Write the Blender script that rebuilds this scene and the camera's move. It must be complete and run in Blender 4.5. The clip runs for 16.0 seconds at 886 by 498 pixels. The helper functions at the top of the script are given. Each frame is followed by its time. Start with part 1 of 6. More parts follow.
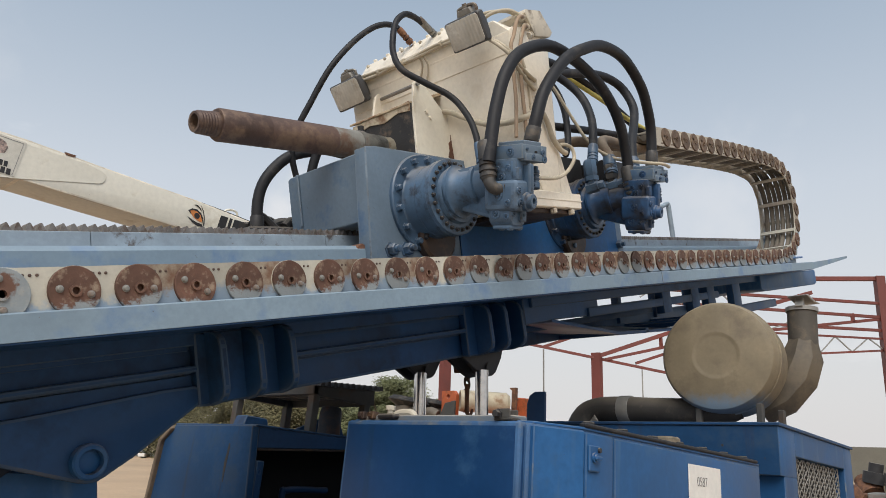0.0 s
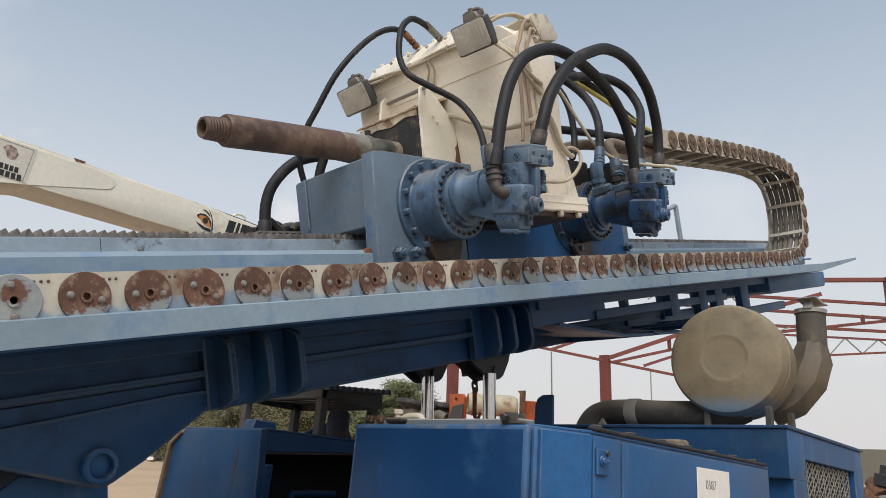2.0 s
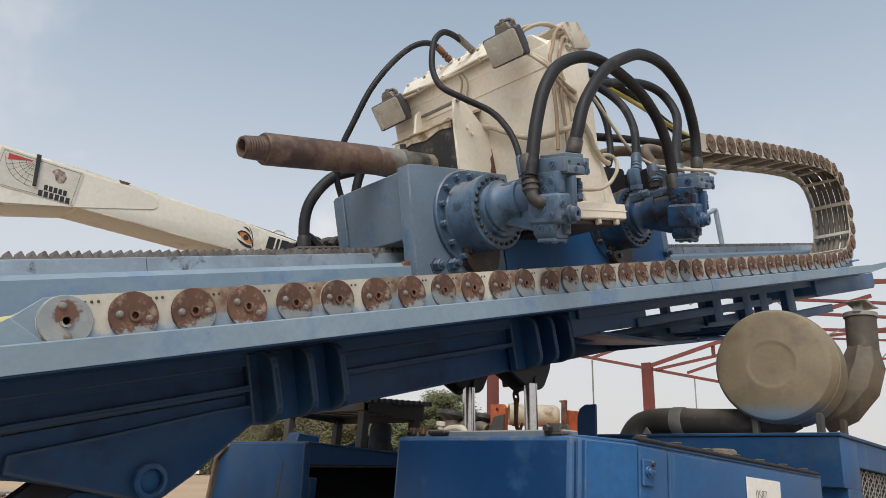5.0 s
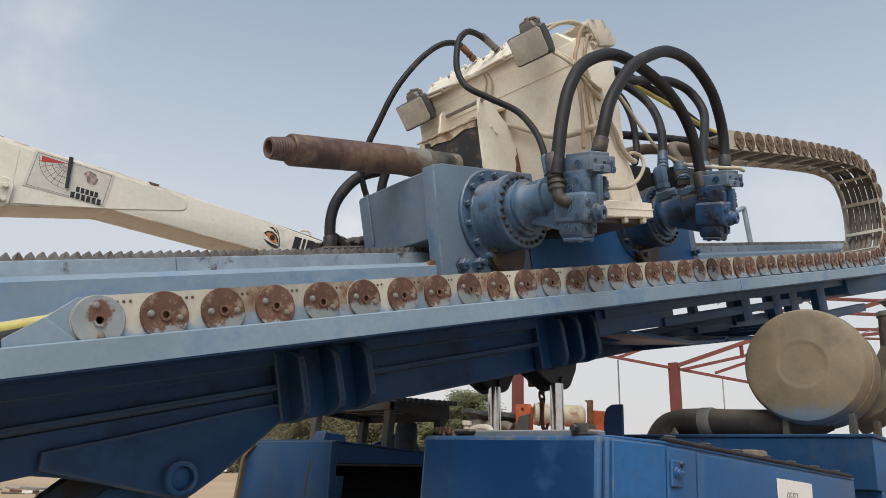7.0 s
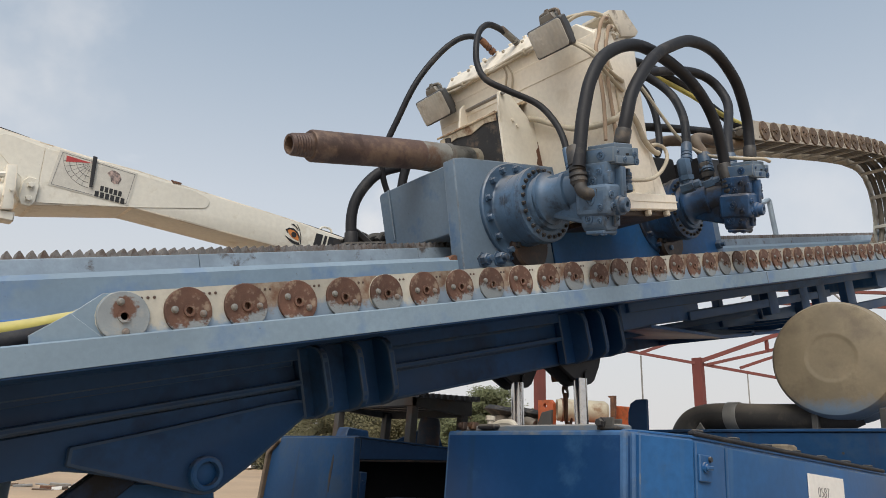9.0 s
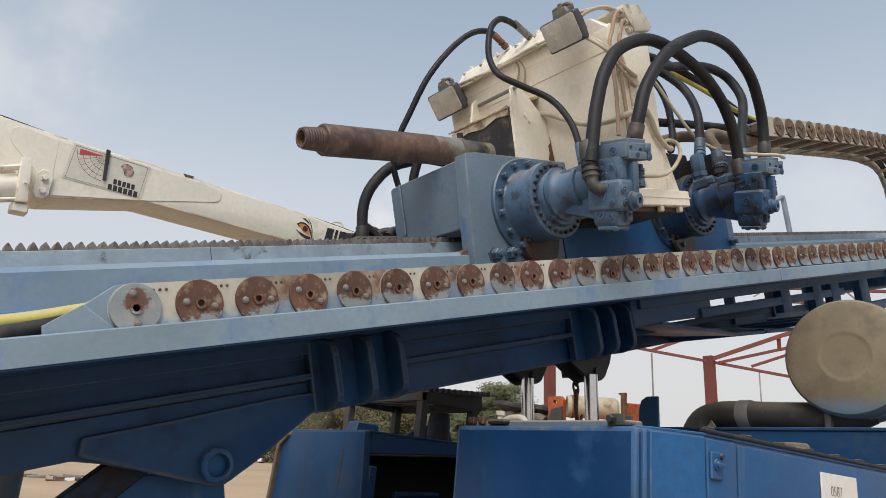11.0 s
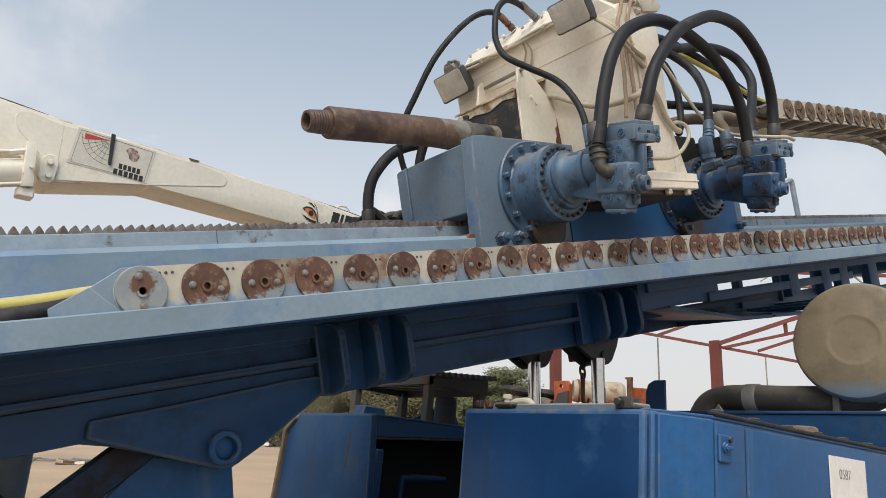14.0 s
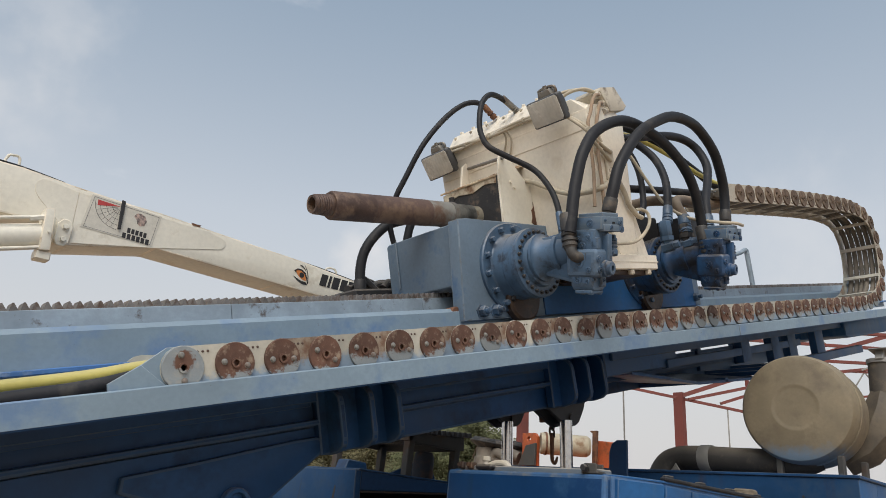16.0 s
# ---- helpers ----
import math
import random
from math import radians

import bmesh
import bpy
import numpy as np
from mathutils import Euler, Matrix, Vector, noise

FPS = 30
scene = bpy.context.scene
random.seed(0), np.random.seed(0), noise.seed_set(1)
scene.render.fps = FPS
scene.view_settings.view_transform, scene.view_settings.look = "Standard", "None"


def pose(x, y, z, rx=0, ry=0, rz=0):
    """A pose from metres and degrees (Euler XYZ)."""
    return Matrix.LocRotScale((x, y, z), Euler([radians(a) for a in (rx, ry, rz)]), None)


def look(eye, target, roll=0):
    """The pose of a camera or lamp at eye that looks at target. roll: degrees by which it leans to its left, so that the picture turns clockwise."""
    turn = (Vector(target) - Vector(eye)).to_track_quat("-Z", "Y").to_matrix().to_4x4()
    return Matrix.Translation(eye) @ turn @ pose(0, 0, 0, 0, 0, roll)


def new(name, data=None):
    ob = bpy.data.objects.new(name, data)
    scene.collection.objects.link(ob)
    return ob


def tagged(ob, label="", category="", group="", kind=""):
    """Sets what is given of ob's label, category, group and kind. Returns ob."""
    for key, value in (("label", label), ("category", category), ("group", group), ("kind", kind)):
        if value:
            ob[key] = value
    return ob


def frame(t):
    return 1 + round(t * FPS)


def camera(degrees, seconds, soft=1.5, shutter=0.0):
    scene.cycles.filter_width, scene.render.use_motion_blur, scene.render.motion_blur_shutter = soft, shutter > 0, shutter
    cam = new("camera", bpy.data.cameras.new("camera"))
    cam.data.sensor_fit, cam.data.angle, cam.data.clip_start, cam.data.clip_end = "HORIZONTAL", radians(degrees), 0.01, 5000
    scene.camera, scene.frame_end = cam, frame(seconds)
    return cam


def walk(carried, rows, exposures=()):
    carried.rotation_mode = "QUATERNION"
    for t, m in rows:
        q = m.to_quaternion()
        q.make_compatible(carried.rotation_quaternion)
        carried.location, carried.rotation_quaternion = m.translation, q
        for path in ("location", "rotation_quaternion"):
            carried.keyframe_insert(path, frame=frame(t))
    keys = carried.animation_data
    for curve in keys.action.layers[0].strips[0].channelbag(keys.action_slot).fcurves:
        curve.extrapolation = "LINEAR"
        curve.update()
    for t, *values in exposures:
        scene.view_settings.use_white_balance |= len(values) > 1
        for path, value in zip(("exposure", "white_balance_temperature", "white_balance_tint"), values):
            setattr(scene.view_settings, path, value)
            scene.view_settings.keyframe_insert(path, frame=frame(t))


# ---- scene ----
cam = camera(63.6, 16.0, soft=0.9)
PATH = [
    (0, (-0.013, -0.007, 1.595), (1.416, 1.289, 2.122), 1.9),
    (0.5, (-0.018, -0.013, 1.595), (1.406, 1.286, 2.128), 2.0),
    (1, (-0.023, -0.013, 1.595), (1.402, 1.287, 2.125), 2.1),
    (1.5, (-0.018, -0.009, 1.594), (1.391, 1.305, 2.131), 2.1),
    (2, (-0.019, -0.013, 1.597), (1.395, 1.297, 2.131), 1.8),
    (2.5, (-0.021, -0.013, 1.599), (1.378, 1.312, 2.138), 1.8),
    (3, (-0.023, -0.012, 1.6), (1.366, 1.319, 2.147), 1.4),
    (3.5, (-0.021, -0.014, 1.601), (1.353, 1.33, 2.153), 1.4),
    (4, (-0.025, -0.017, 1.599), (1.34, 1.336, 2.151), 1.4),
    (6.5, (-0.029, -0.011, 1.601), (1.263, 1.404, 2.173), 1.3),
    (7, (-0.032, -0.013, 1.599), (1.256, 1.412, 2.155), 1.6),
    (7.5, (-0.032, -0.012, 1.599), (1.242, 1.424, 2.159), 1.3),
    (8, (-0.028, -0.013, 1.597), (1.232, 1.434, 2.163), 1.5),
    (8.5, (-0.029, -0.013, 1.596), (1.226, 1.438, 2.161), 1.2),
    (9, (-0.025, 0.002, 1.595), (1.223, 1.467, 2.141), 1.5),
    (11.3, (-0.021, 0.009, 1.592), (1.204, 1.497, 2.126), 2.2),
    (11.5, (-0.015, 0.014, 1.593), (1.215, 1.496, 2.129), 2.5),
    (12, (-0.019, 0.014, 1.584), (1.226, 1.5, 2.077), 2.7),
    (12.5, (-0.023, 0.012, 1.588), (1.203, 1.507, 2.101), 2.2),
    (13, (-0.019, 0.012, 1.587), (1.213, 1.503, 2.099), 2.3),
    (13.5, (-0.018, 0.018, 1.586), (1.21, 1.515, 2.088), 2.1),
    (14, (-0.015, 0.02, 1.588), (1.208, 1.524, 2.082), 2.1),
    (14.5, (-0.016, -0.015, 1.596), (1.147, 1.534, 2.095), 1.2),
    (15, (-0.145, -0.068, 1.608), (1.017, 1.464, 2.155), 0.7),
    (15.5, (-0.284, -0.129, 1.609), (0.961, 1.328, 2.18), 2.1),
    (16, (-0.298, -0.193, 1.623), (0.963, 1.233, 2.237), 3.0),
]
walk(cam, [(t, look(eye, target, roll)) for t, eye, target, roll in PATH], ((0.0, 0.06), (4.0, 0.05), (8.0, 0.03), (11.5, 0.07), (12.5, 0.13), (15.0, 0.13), (15.5, 0.0), (16.0, -0.06)))

# ---- light ----
SUN_EL, SUN_AZ = radians(50), radians(231)
world = bpy.data.worlds.new("sky")
scene.world = world
world.use_nodes = True
wn, wl = world.node_tree.nodes, world.node_tree.links
wn.clear()
w_out = wn.new("ShaderNodeOutputWorld")
w_bg = wn.new("ShaderNodeBackground")
w_bg.inputs["Strength"].default_value = 0.135
w_sky = wn.new("ShaderNodeTexSky")
w_sky.sky_type, w_sky.sun_disc = "NISHITA", False
w_sky.sun_elevation, w_sky.sun_rotation = SUN_EL, SUN_AZ
w_sky.air_density, w_sky.dust_density, w_sky.ozone_density = 1.2, 3.5, 1.0
w_co = wn.new("ShaderNodeTexCoord")
w_sep = wn.new("ShaderNodeSeparateXYZ")
wl.new(w_co.outputs["Generated"], w_sep.inputs[0])
# thin haze that thickens towards the horizon
w_haze = wn.new("ShaderNodeMapRange")
w_haze.inputs["From Min"].default_value, w_haze.inputs["From Max"].default_value = 0.0, 0.75
w_haze.inputs["To Min"].default_value, w_haze.inputs["To Max"].default_value = 0.92, 0.50
w_haze.interpolation_type = "SMOOTHSTEP"
wl.new(w_sep.outputs["Z"], w_haze.inputs["Value"])
w_hcol = wn.new("ShaderNodeValToRGB")
w_hcol.color_ramp.elements[0].position, w_hcol.color_ramp.elements[0].color = 0.02, (5.3, 5.2, 5.2, 1)
w_hcol.color_ramp.elements[1].position, w_hcol.color_ramp.elements[1].color = 0.62, (3.3, 4.05, 4.7, 1)
w_hcol.color_ramp.elements.new(0.33).color = (4.95, 5.25, 5.6, 1)
wl.new(w_sep.outputs["Z"], w_hcol.inputs["Fac"])
w_mix = wn.new("ShaderNodeMix")
w_mix.data_type = "RGBA"
wl.new(w_haze.outputs["Result"], w_mix.inputs["Factor"])
wl.new(w_sky.outputs["Color"], w_mix.inputs["A"])
wl.new(w_hcol.outputs["Color"], w_mix.inputs["B"])
# soft cloud patches
w_map = wn.new("ShaderNodeMapping")
w_map.inputs["Scale"].default_value = (1.0, 1.0, 2.6)
w_map.inputs["Location"].default_value = (0.35, 1.3, 0.2)
wl.new(w_co.outputs["Generated"], w_map.inputs["Vector"])
w_noise = wn.new("ShaderNodeTexNoise")
w_noise.inputs["Scale"].default_value, w_noise.inputs["Detail"].default_value = 2.6, 7.0
w_noise.inputs["Roughness"].default_value = 0.55
wl.new(w_map.outputs["Vector"], w_noise.inputs["Vector"])
w_cl = wn.new("ShaderNodeMapRange")
w_cl.inputs["From Min"].default_value, w_cl.inputs["From Max"].default_value = 0.64, 0.90
w_cl.inputs["To Min"].default_value, w_cl.inputs["To Max"].default_value = 0.0, 0.7
wl.new(w_noise.outputs["Fac"], w_cl.inputs["Value"])
w_mix2 = wn.new("ShaderNodeMix")
w_mix2.data_type = "RGBA"
w_mix2.inputs["B"].default_value = (7.4, 7.3, 7.4, 1)
wl.new(w_cl.outputs["Result"], w_mix2.inputs["Factor"])
wl.new(w_mix.outputs["Result"], w_mix2.inputs["A"])
w_last = w_mix2.outputs["Result"]
w_puff = wn.new("ShaderNodeTexNoise")
w_puff.inputs["Scale"].default_value, w_puff.inputs["Detail"].default_value = 16.0, 6.0
wl.new(w_co.outputs["Generated"], w_puff.inputs["Vector"])
for way, size, thick in (((0.556, 0.775, 0.299), 0.055, 0.75), ((0.605, 0.742, 0.288), 0.04, 0.6), ((0.655, 0.688, 0.31), 0.05, 0.3), ((0.085, 0.903, 0.42), 0.15, 0.24), ((0.125, 0.851, 0.511), 0.10, 0.2), ((0.89, 0.33, 0.318), 0.11, 0.3), ((0.03, 0.92, 0.38), 0.10, 0.3)):
    w_d = wn.new("ShaderNodeVectorMath")
    w_d.operation = "DISTANCE"
    wl.new(w_co.outputs["Generated"], w_d.inputs[0])
    w_d.inputs[1].default_value = way
    w_rag = wn.new("ShaderNodeMath")
    w_rag.operation = "MULTIPLY_ADD"
    w_rag.inputs[1].default_value = size * 2.4
    wl.new(w_puff.outputs["Fac"], w_rag.inputs[0])
    wl.new(w_d.outputs["Value"], w_rag.inputs[2])
    w_f = wn.new("ShaderNodeMapRange")
    w_f.interpolation_type = "SMOOTHSTEP"
    for key, v in zip(("From Min", "From Max", "To Min", "To Max"), (size * 0.9, size * 2.3, thick, 0.0)):
        w_f.inputs[key].default_value = v
    wl.new(w_rag.outputs[0], w_f.inputs["Value"])
    w_m = wn.new("ShaderNodeMix")
    w_m.data_type = "RGBA"
    w_m.inputs["B"].default_value = (6.0, 5.95, 6.0, 1)
    wl.new(w_f.outputs["Result"], w_m.inputs["Factor"])
    wl.new(w_last, w_m.inputs["A"])
    w_last = w_m.outputs["Result"]
wl.new(w_last, w_bg.inputs["Color"])
wl.new(w_bg.outputs[0], w_out.inputs[0])

sun = new("sun", bpy.data.lights.new("sun", "SUN"))
sun.data.energy, sun.data.angle, sun.data.color = 2.5, radians(45), (1.0, 0.955, 0.875)
sun_dir = Vector((math.sin(SUN_AZ) * math.cos(SUN_EL), math.cos(SUN_AZ) * math.cos(SUN_EL), math.sin(SUN_EL)))
sun.matrix_basis = look(sun_dir * 60, (0, 0, 0))


# ---- materials ----
def surface(name, base, rough=0.6, metal=0.0, vary=0.25, big=2.5, fine=60.0, bump=0.15, stain=None, amount=0.0, stain_scale=6.0, chips=0.0, chip_col=(0.16, 0.07, 0.03), dust=0.0, dust_col=(0.42, 0.36, 0.28), island=False, below=None, patch=None, spec=0.5, streak=0.0, streak_col=(0.035, 0.04, 0.05)):
    """Worn paint, metal or mineral surface: base colour varied at two scales, stains, chips and settled dust."""
    m = bpy.data.materials.new(name)
    m.use_nodes = True
    n, l = m.node_tree.nodes, m.node_tree.links
    bsdf = n["Principled BSDF"]
    bsdf.inputs["Metallic"].default_value = metal
    bsdf.inputs["Specular IOR Level"].default_value = spec
    co = n.new("ShaderNodeTexCoord").outputs["Object"]

    def noise_tex(scale, detail=4.0, rough_=0.55):
        t = n.new("ShaderNodeTexNoise")
        t.inputs["Scale"].default_value, t.inputs["Detail"].default_value = scale, detail
        t.inputs["Roughness"].default_value = rough_
        l.new(co, t.inputs["Vector"])
        return t.outputs["Fac"]

    def mapped(src, a, b, c=0.0, d=1.0):
        r = n.new("ShaderNodeMapRange")
        for k, v in zip(("From Min", "From Max", "To Min", "To Max"), (a, b, c, d)):
            r.inputs[k].default_value = v
        l.new(src, r.inputs["Value"])
        return r.outputs["Result"]

    def blend(fac, a, b):
        x = n.new("ShaderNodeMix")
        x.data_type = "RGBA"
        l.new(fac, x.inputs["Factor"])
        for sock, v in (("A", a), ("B", b)):
            if isinstance(v, tuple):
                x.inputs[sock].default_value = (*v, 1)
            else:
                l.new(v, x.inputs[sock])
        return x.outputs["Result"]

    lo = tuple(c * (1 - vary) for c in base)
    hi = tuple(min(1, c * (1 + vary)) for c in base)
    n_big, n_fine = noise_tex(big, 5.0), noise_tex(fine, 3.0)
    col = blend(mapped(n_big, 0.32, 0.68), lo, hi)
    col = blend(mapped(n_fine, 0.35, 0.75, 0.0, 0.35), col, tuple(c * 0.7 for c in base))
    if stain:
        col = blend(mapped(noise_tex(stain_scale, 6.0, 0.65), 0.62 - amount * 0.35, 0.72 - amount * 0.2, 0.0, 0.9), col, stain)
    if streak:
        mp = n.new("ShaderNodeMapping")
        mp.inputs["Scale"].default_value = (11, 11, 0.8)
        l.new(co, mp.inputs["Vector"])
        st = n.new("ShaderNodeTexNoise")
        st.inputs["Scale"].default_value, st.inputs["Detail"].default_value = 1.0, 5.0
        l.new(mp.outputs["Vector"], st.inputs["Vector"])
        col = blend(mapped(st.outputs["Fac"], 0.66 - streak * 0.2, 0.80 - streak * 0.2, 0.0, 0.75), col, streak_col)
    if chips:
        col = blend(mapped(noise_tex(38.0, 5.0, 0.7), 0.74 - chips * 0.2, 0.77 - chips * 0.2), col, chip_col)
    if dust:
        geo = n.new("ShaderNodeNewGeometry")
        sep = n.new("ShaderNodeSeparateXYZ")
        l.new(geo.outputs["Normal"], sep.inputs[0])
        up = mapped(sep.outputs["Z"], 0.2, 0.95, 0.0, dust)
        mul = n.new("ShaderNodeMath")
        mul.operation = "MULTIPLY"
        l.new(up, mul.inputs[0])
        l.new(mapped(noise_tex(5.0), 0.3, 0.6, 0.5, 1.0), mul.inputs[1])
        col = blend(mul.outputs[0], col, dust_col)
    if patch:
        centre, radius, tone = patch
        away = n.new("ShaderNodeVectorMath")
        away.operation = "DISTANCE"
        away.inputs[1].default_value = centre
        l.new(co, away.inputs[0])
        fray = n.new("ShaderNodeMath")
        fray.operation = "MULTIPLY_ADD"
        fray.inputs[1].default_value = radius * 2.2
        l.new(noise_tex(36.0, 8.0, 0.72), fray.inputs[0])
        l.new(away.outputs["Value"], fray.inputs[2])
        col = blend(mapped(fray.outputs[0], radius * 1.95, radius * 2.2, 1.0, 0.0), col, tone)
    if below:
        level, soft, low = below
        sep2 = n.new("ShaderNodeSeparateXYZ")
        l.new(co, sep2.inputs[0])
        ragged = n.new("ShaderNodeMath")
        ragged.operation = "MULTIPLY_ADD"
        ragged.inputs[1].default_value = 0.12
        l.new(noise_tex(22.0, 8.0, 0.72), ragged.inputs[0])
        l.new(sep2.outputs["Z"], ragged.inputs[2])
        shift = n.new("ShaderNodeMath")
        shift.operation = "ADD"
        rnd_info = n.new("ShaderNodeObjectInfo")
        l.new(mapped(rnd_info.outputs["Random"], 0, 1, -0.078, -0.034), shift.inputs[1])
        l.new(ragged.outputs[0], shift.inputs[0])
        col = blend(mapped(shift.outputs[0], level - soft, level + soft, 1.0, 0.0), col, low)
    if island:
        info = n.new("ShaderNodeObjectInfo")
        hsv = n.new("ShaderNodeHueSaturation")
        l.new(mapped(info.outputs["Random"], 0, 1, 0.75, 1.25), hsv.inputs["Value"])
        l.new(col, hsv.inputs["Color"])
        col = hsv.outputs["Color"]
    l.new(col, bsdf.inputs["Base Color"])
    l.new(mapped(n_big, 0.3, 0.7, max(0.02, rough - 0.1), min(1, rough + 0.12)), bsdf.inputs["Roughness"])
    if bump:
        b = n.new("ShaderNodeBump")
        b.inputs["Strength"].default_value, b.inputs["Distance"].default_value = bump, 0.004
        l.new(n_fine, b.inputs["Height"])
        l.new(b.outputs["Normal"], bsdf.inputs["Normal"])
    return m


RUST = (0.13, 0.055, 0.025)
M_blue = surface("deep_blue_paint", (0.017, 0.077, 0.202), 0.42, 0, 0.38, 2.2, 45, 0.06, stain=(0.035, 0.09, 0.19), amount=0.2, stain_scale=4.5, chips=0.18, chip_col=(0.06, 0.05, 0.05), dust=0.5, streak=0.34, streak_col=(0.065, 0.125, 0.215), spec=0.2)
# Deep blue paint darkened for underside shade; also colours the dark flap and lids.
M_dkblue = surface("dark_and_shaded_blue_paint", (0.0105, 0.051, 0.140), 0.48, 0, 0.32, 2.2, 40, 0.08, stain=(0.008, 0.027, 0.066), amount=0.22, stain_scale=2.4, chips=0.10, chip_col=(0.03, 0.035, 0.045), dust=0.2, spec=0.3)
M_pale = surface("chalky_pale_blue_paint", (0.198, 0.277, 0.350), 0.55, 0, 0.15, 2.4, 70, 0.08, stain=(0.115, 0.20, 0.345), amount=0.30, stain_scale=5.5, chips=0.27, chip_col=(0.12, 0.13, 0.15), dust=0.2, dust_col=(0.33, 0.35, 0.37))
M_mid = surface("grey_blue_paint", (0.120, 0.172, 0.233), 0.5, 0, 0.14, 3.0, 60, 0.08, stain=(0.06, 0.12, 0.22), amount=0.25, chips=0.24, chip_col=(0.05, 0.05, 0.055), dust=0.5)
M_motor = surface("motor_blue_paint", (0.062, 0.114, 0.190), 0.42, 0, 0.32, 6.0, 80, 0.16, stain=(0.024, 0.028, 0.038), amount=0.28, stain_scale=13, chips=0.2, chip_col=(0.10, 0.065, 0.045), dust=0.45)
# Darker base and heavier stains than the motor blue, for the second drive.
M_motordk = surface("darker_stained_motor_paint", (0.022, 0.068, 0.16), 0.36, 0, 0.45, 8.0, 80, 0.16, stain=(0.02, 0.02, 0.024), amount=0.55, stain_scale=9, chips=0.2, chip_col=(0.10, 0.06, 0.04), dust=0.5)
M_cream = surface("cream_paint", (0.79, 0.735, 0.63), 0.5, 0, 0.05, 2.0, 50, 0.06, stain=(0.62, 0.55, 0.44), amount=0.10, stain_scale=3.0, chips=0.12, chip_col=(0.30, 0.24, 0.18), dust=0.15)
M_creamdirt = surface("stained_cream_paint", (0.55, 0.50, 0.41), 0.55, 0, 0.12, 5.0, 50, 0.08, stain=(0.13, 0.10, 0.08), amount=0.28, stain_scale=9, chips=0.2)
M_white = surface("crane_white_paint", (0.74, 0.71, 0.62), 0.4, 0, 0.06, 1.5, 40, 0.04, stain=(0.55, 0.50, 0.40), amount=0.15, chips=0.05)
M_rust = surface("rusty_steel", (0.125, 0.062, 0.04), 0.8, 0.1, 0.4, 9.0, 70, 0.4, stain=(0.21, 0.10, 0.05), amount=0.4, stain_scale=14)
M_rod = surface("rusty_drill_steel", (0.105, 0.067, 0.056), 0.62, 0.25, 0.4, 5.0, 70, 0.3, stain=(0.20, 0.135, 0.095), amount=0.42, stain_scale=12)
M_steel = surface("dull_steel", (0.24, 0.23, 0.21), 0.5, 0.5, 0.25, 8, 60, 0.2, stain=(0.12, 0.07, 0.04), amount=0.25)
M_dark = surface("greasy_dark_steel", (0.035, 0.035, 0.038), 0.55, 0.3, 0.3, 8, 60, 0.2, dust=0.4)
M_rack = surface("rack_steel", (0.25, 0.31, 0.37), 0.55, 0.05, 0.25, 6, 60, 0.2, stain=(0.07, 0.05, 0.04), amount=0.12, stain_scale=16)
M_tooth = surface("worn_rack_teeth", (0.185, 0.172, 0.162), 0.5, 0.4, 0.4, 12, 80, 0.25, stain=(0.10, 0.06, 0.04), amount=0.4, stain_scale=20)
M_chain = surface("galvanised_chain_plate", (0.46, 0.445, 0.385), 0.6, 0.1, 0.2, 9, 90, 0.12, stain=(0.17, 0.085, 0.045), amount=0.14, stain_scale=9, chips=0.22, island=True, below=(-0.012, 0.012, (0.24, 0.32, 0.41)))
M_chaintan = surface("dusty_tan_chain_plate", (0.40, 0.37, 0.315), 0.7, 0.1, 0.2, 9, 90, 0.15, stain=(0.17, 0.125, 0.09), amount=0.2, stain_scale=9, chips=0.25, island=True)
M_discbrown = surface("rusted_brown_disc", (0.115, 0.078, 0.055), 0.75, 0.1, 0.4, 14, 90, 0.35, stain=(0.21, 0.165, 0.12), amount=0.3, stain_scale=30, chips=0.2, chip_col=(0.28, 0.25, 0.2), island=True)
M_chainrust = surface("rust_stained_chain_plate", (0.42, 0.38, 0.30), 0.65, 0.1, 0.2, 9, 90, 0.12, stain=(0.15, 0.07, 0.04), amount=0.72, stain_scale=10, chips=0.3, island=True, below=(-0.012, 0.012, (0.24, 0.32, 0.41)))
M_discworn = surface("worn_painted_disc", (0.25, 0.285, 0.305), 0.65, 0.05, 0.15, 12, 90, 0.2, stain=(0.34, 0.34, 0.32), amount=0.3, stain_scale=20, chips=0.2, chip_col=(0.16, 0.09, 0.06), patch=((0.004, -0.006, 0.018), 0.028, (0.13, 0.066, 0.045)))
M_discpale = surface("painted_chain_disc", (0.215, 0.215, 0.20), 0.6, 0.1, 0.15, 9, 90, 0.15, stain=(0.16, 0.085, 0.055), amount=0.42, stain_scale=11, chips=0.25)
M_disc = surface("rusted_chain_disc", (0.112, 0.058, 0.041), 0.75, 0.1, 0.45, 14, 90, 0.35, stain=(0.27, 0.21, 0.155), amount=0.24, stain_scale=34, chips=0.2, chip_col=(0.36, 0.34, 0.30), island=True, below=(-0.02, 0.005, (0.25, 0.28, 0.295)))
M_rubber = surface("black_rubber", (0.019, 0.020, 0.024), 0.55, 0, 0.3, 9, 60, 0.1, stain=(0.055, 0.052, 0.05), amount=0.16, stain_scale=9, dust=0.12, dust_col=(0.11, 0.105, 0.10), spec=0.25)
M_wire = surface("dusty_cable", (0.45, 0.40, 0.31), 0.7, 0, 0.2, 8, 60, 0.1)
M_brown = surface("dusty_brown_hose", (0.17, 0.13, 0.095), 0.75, 0, 0.3, 8, 60, 0.1, stain=(0.07, 0.06, 0.05), amount=0.3, dust=0.3)
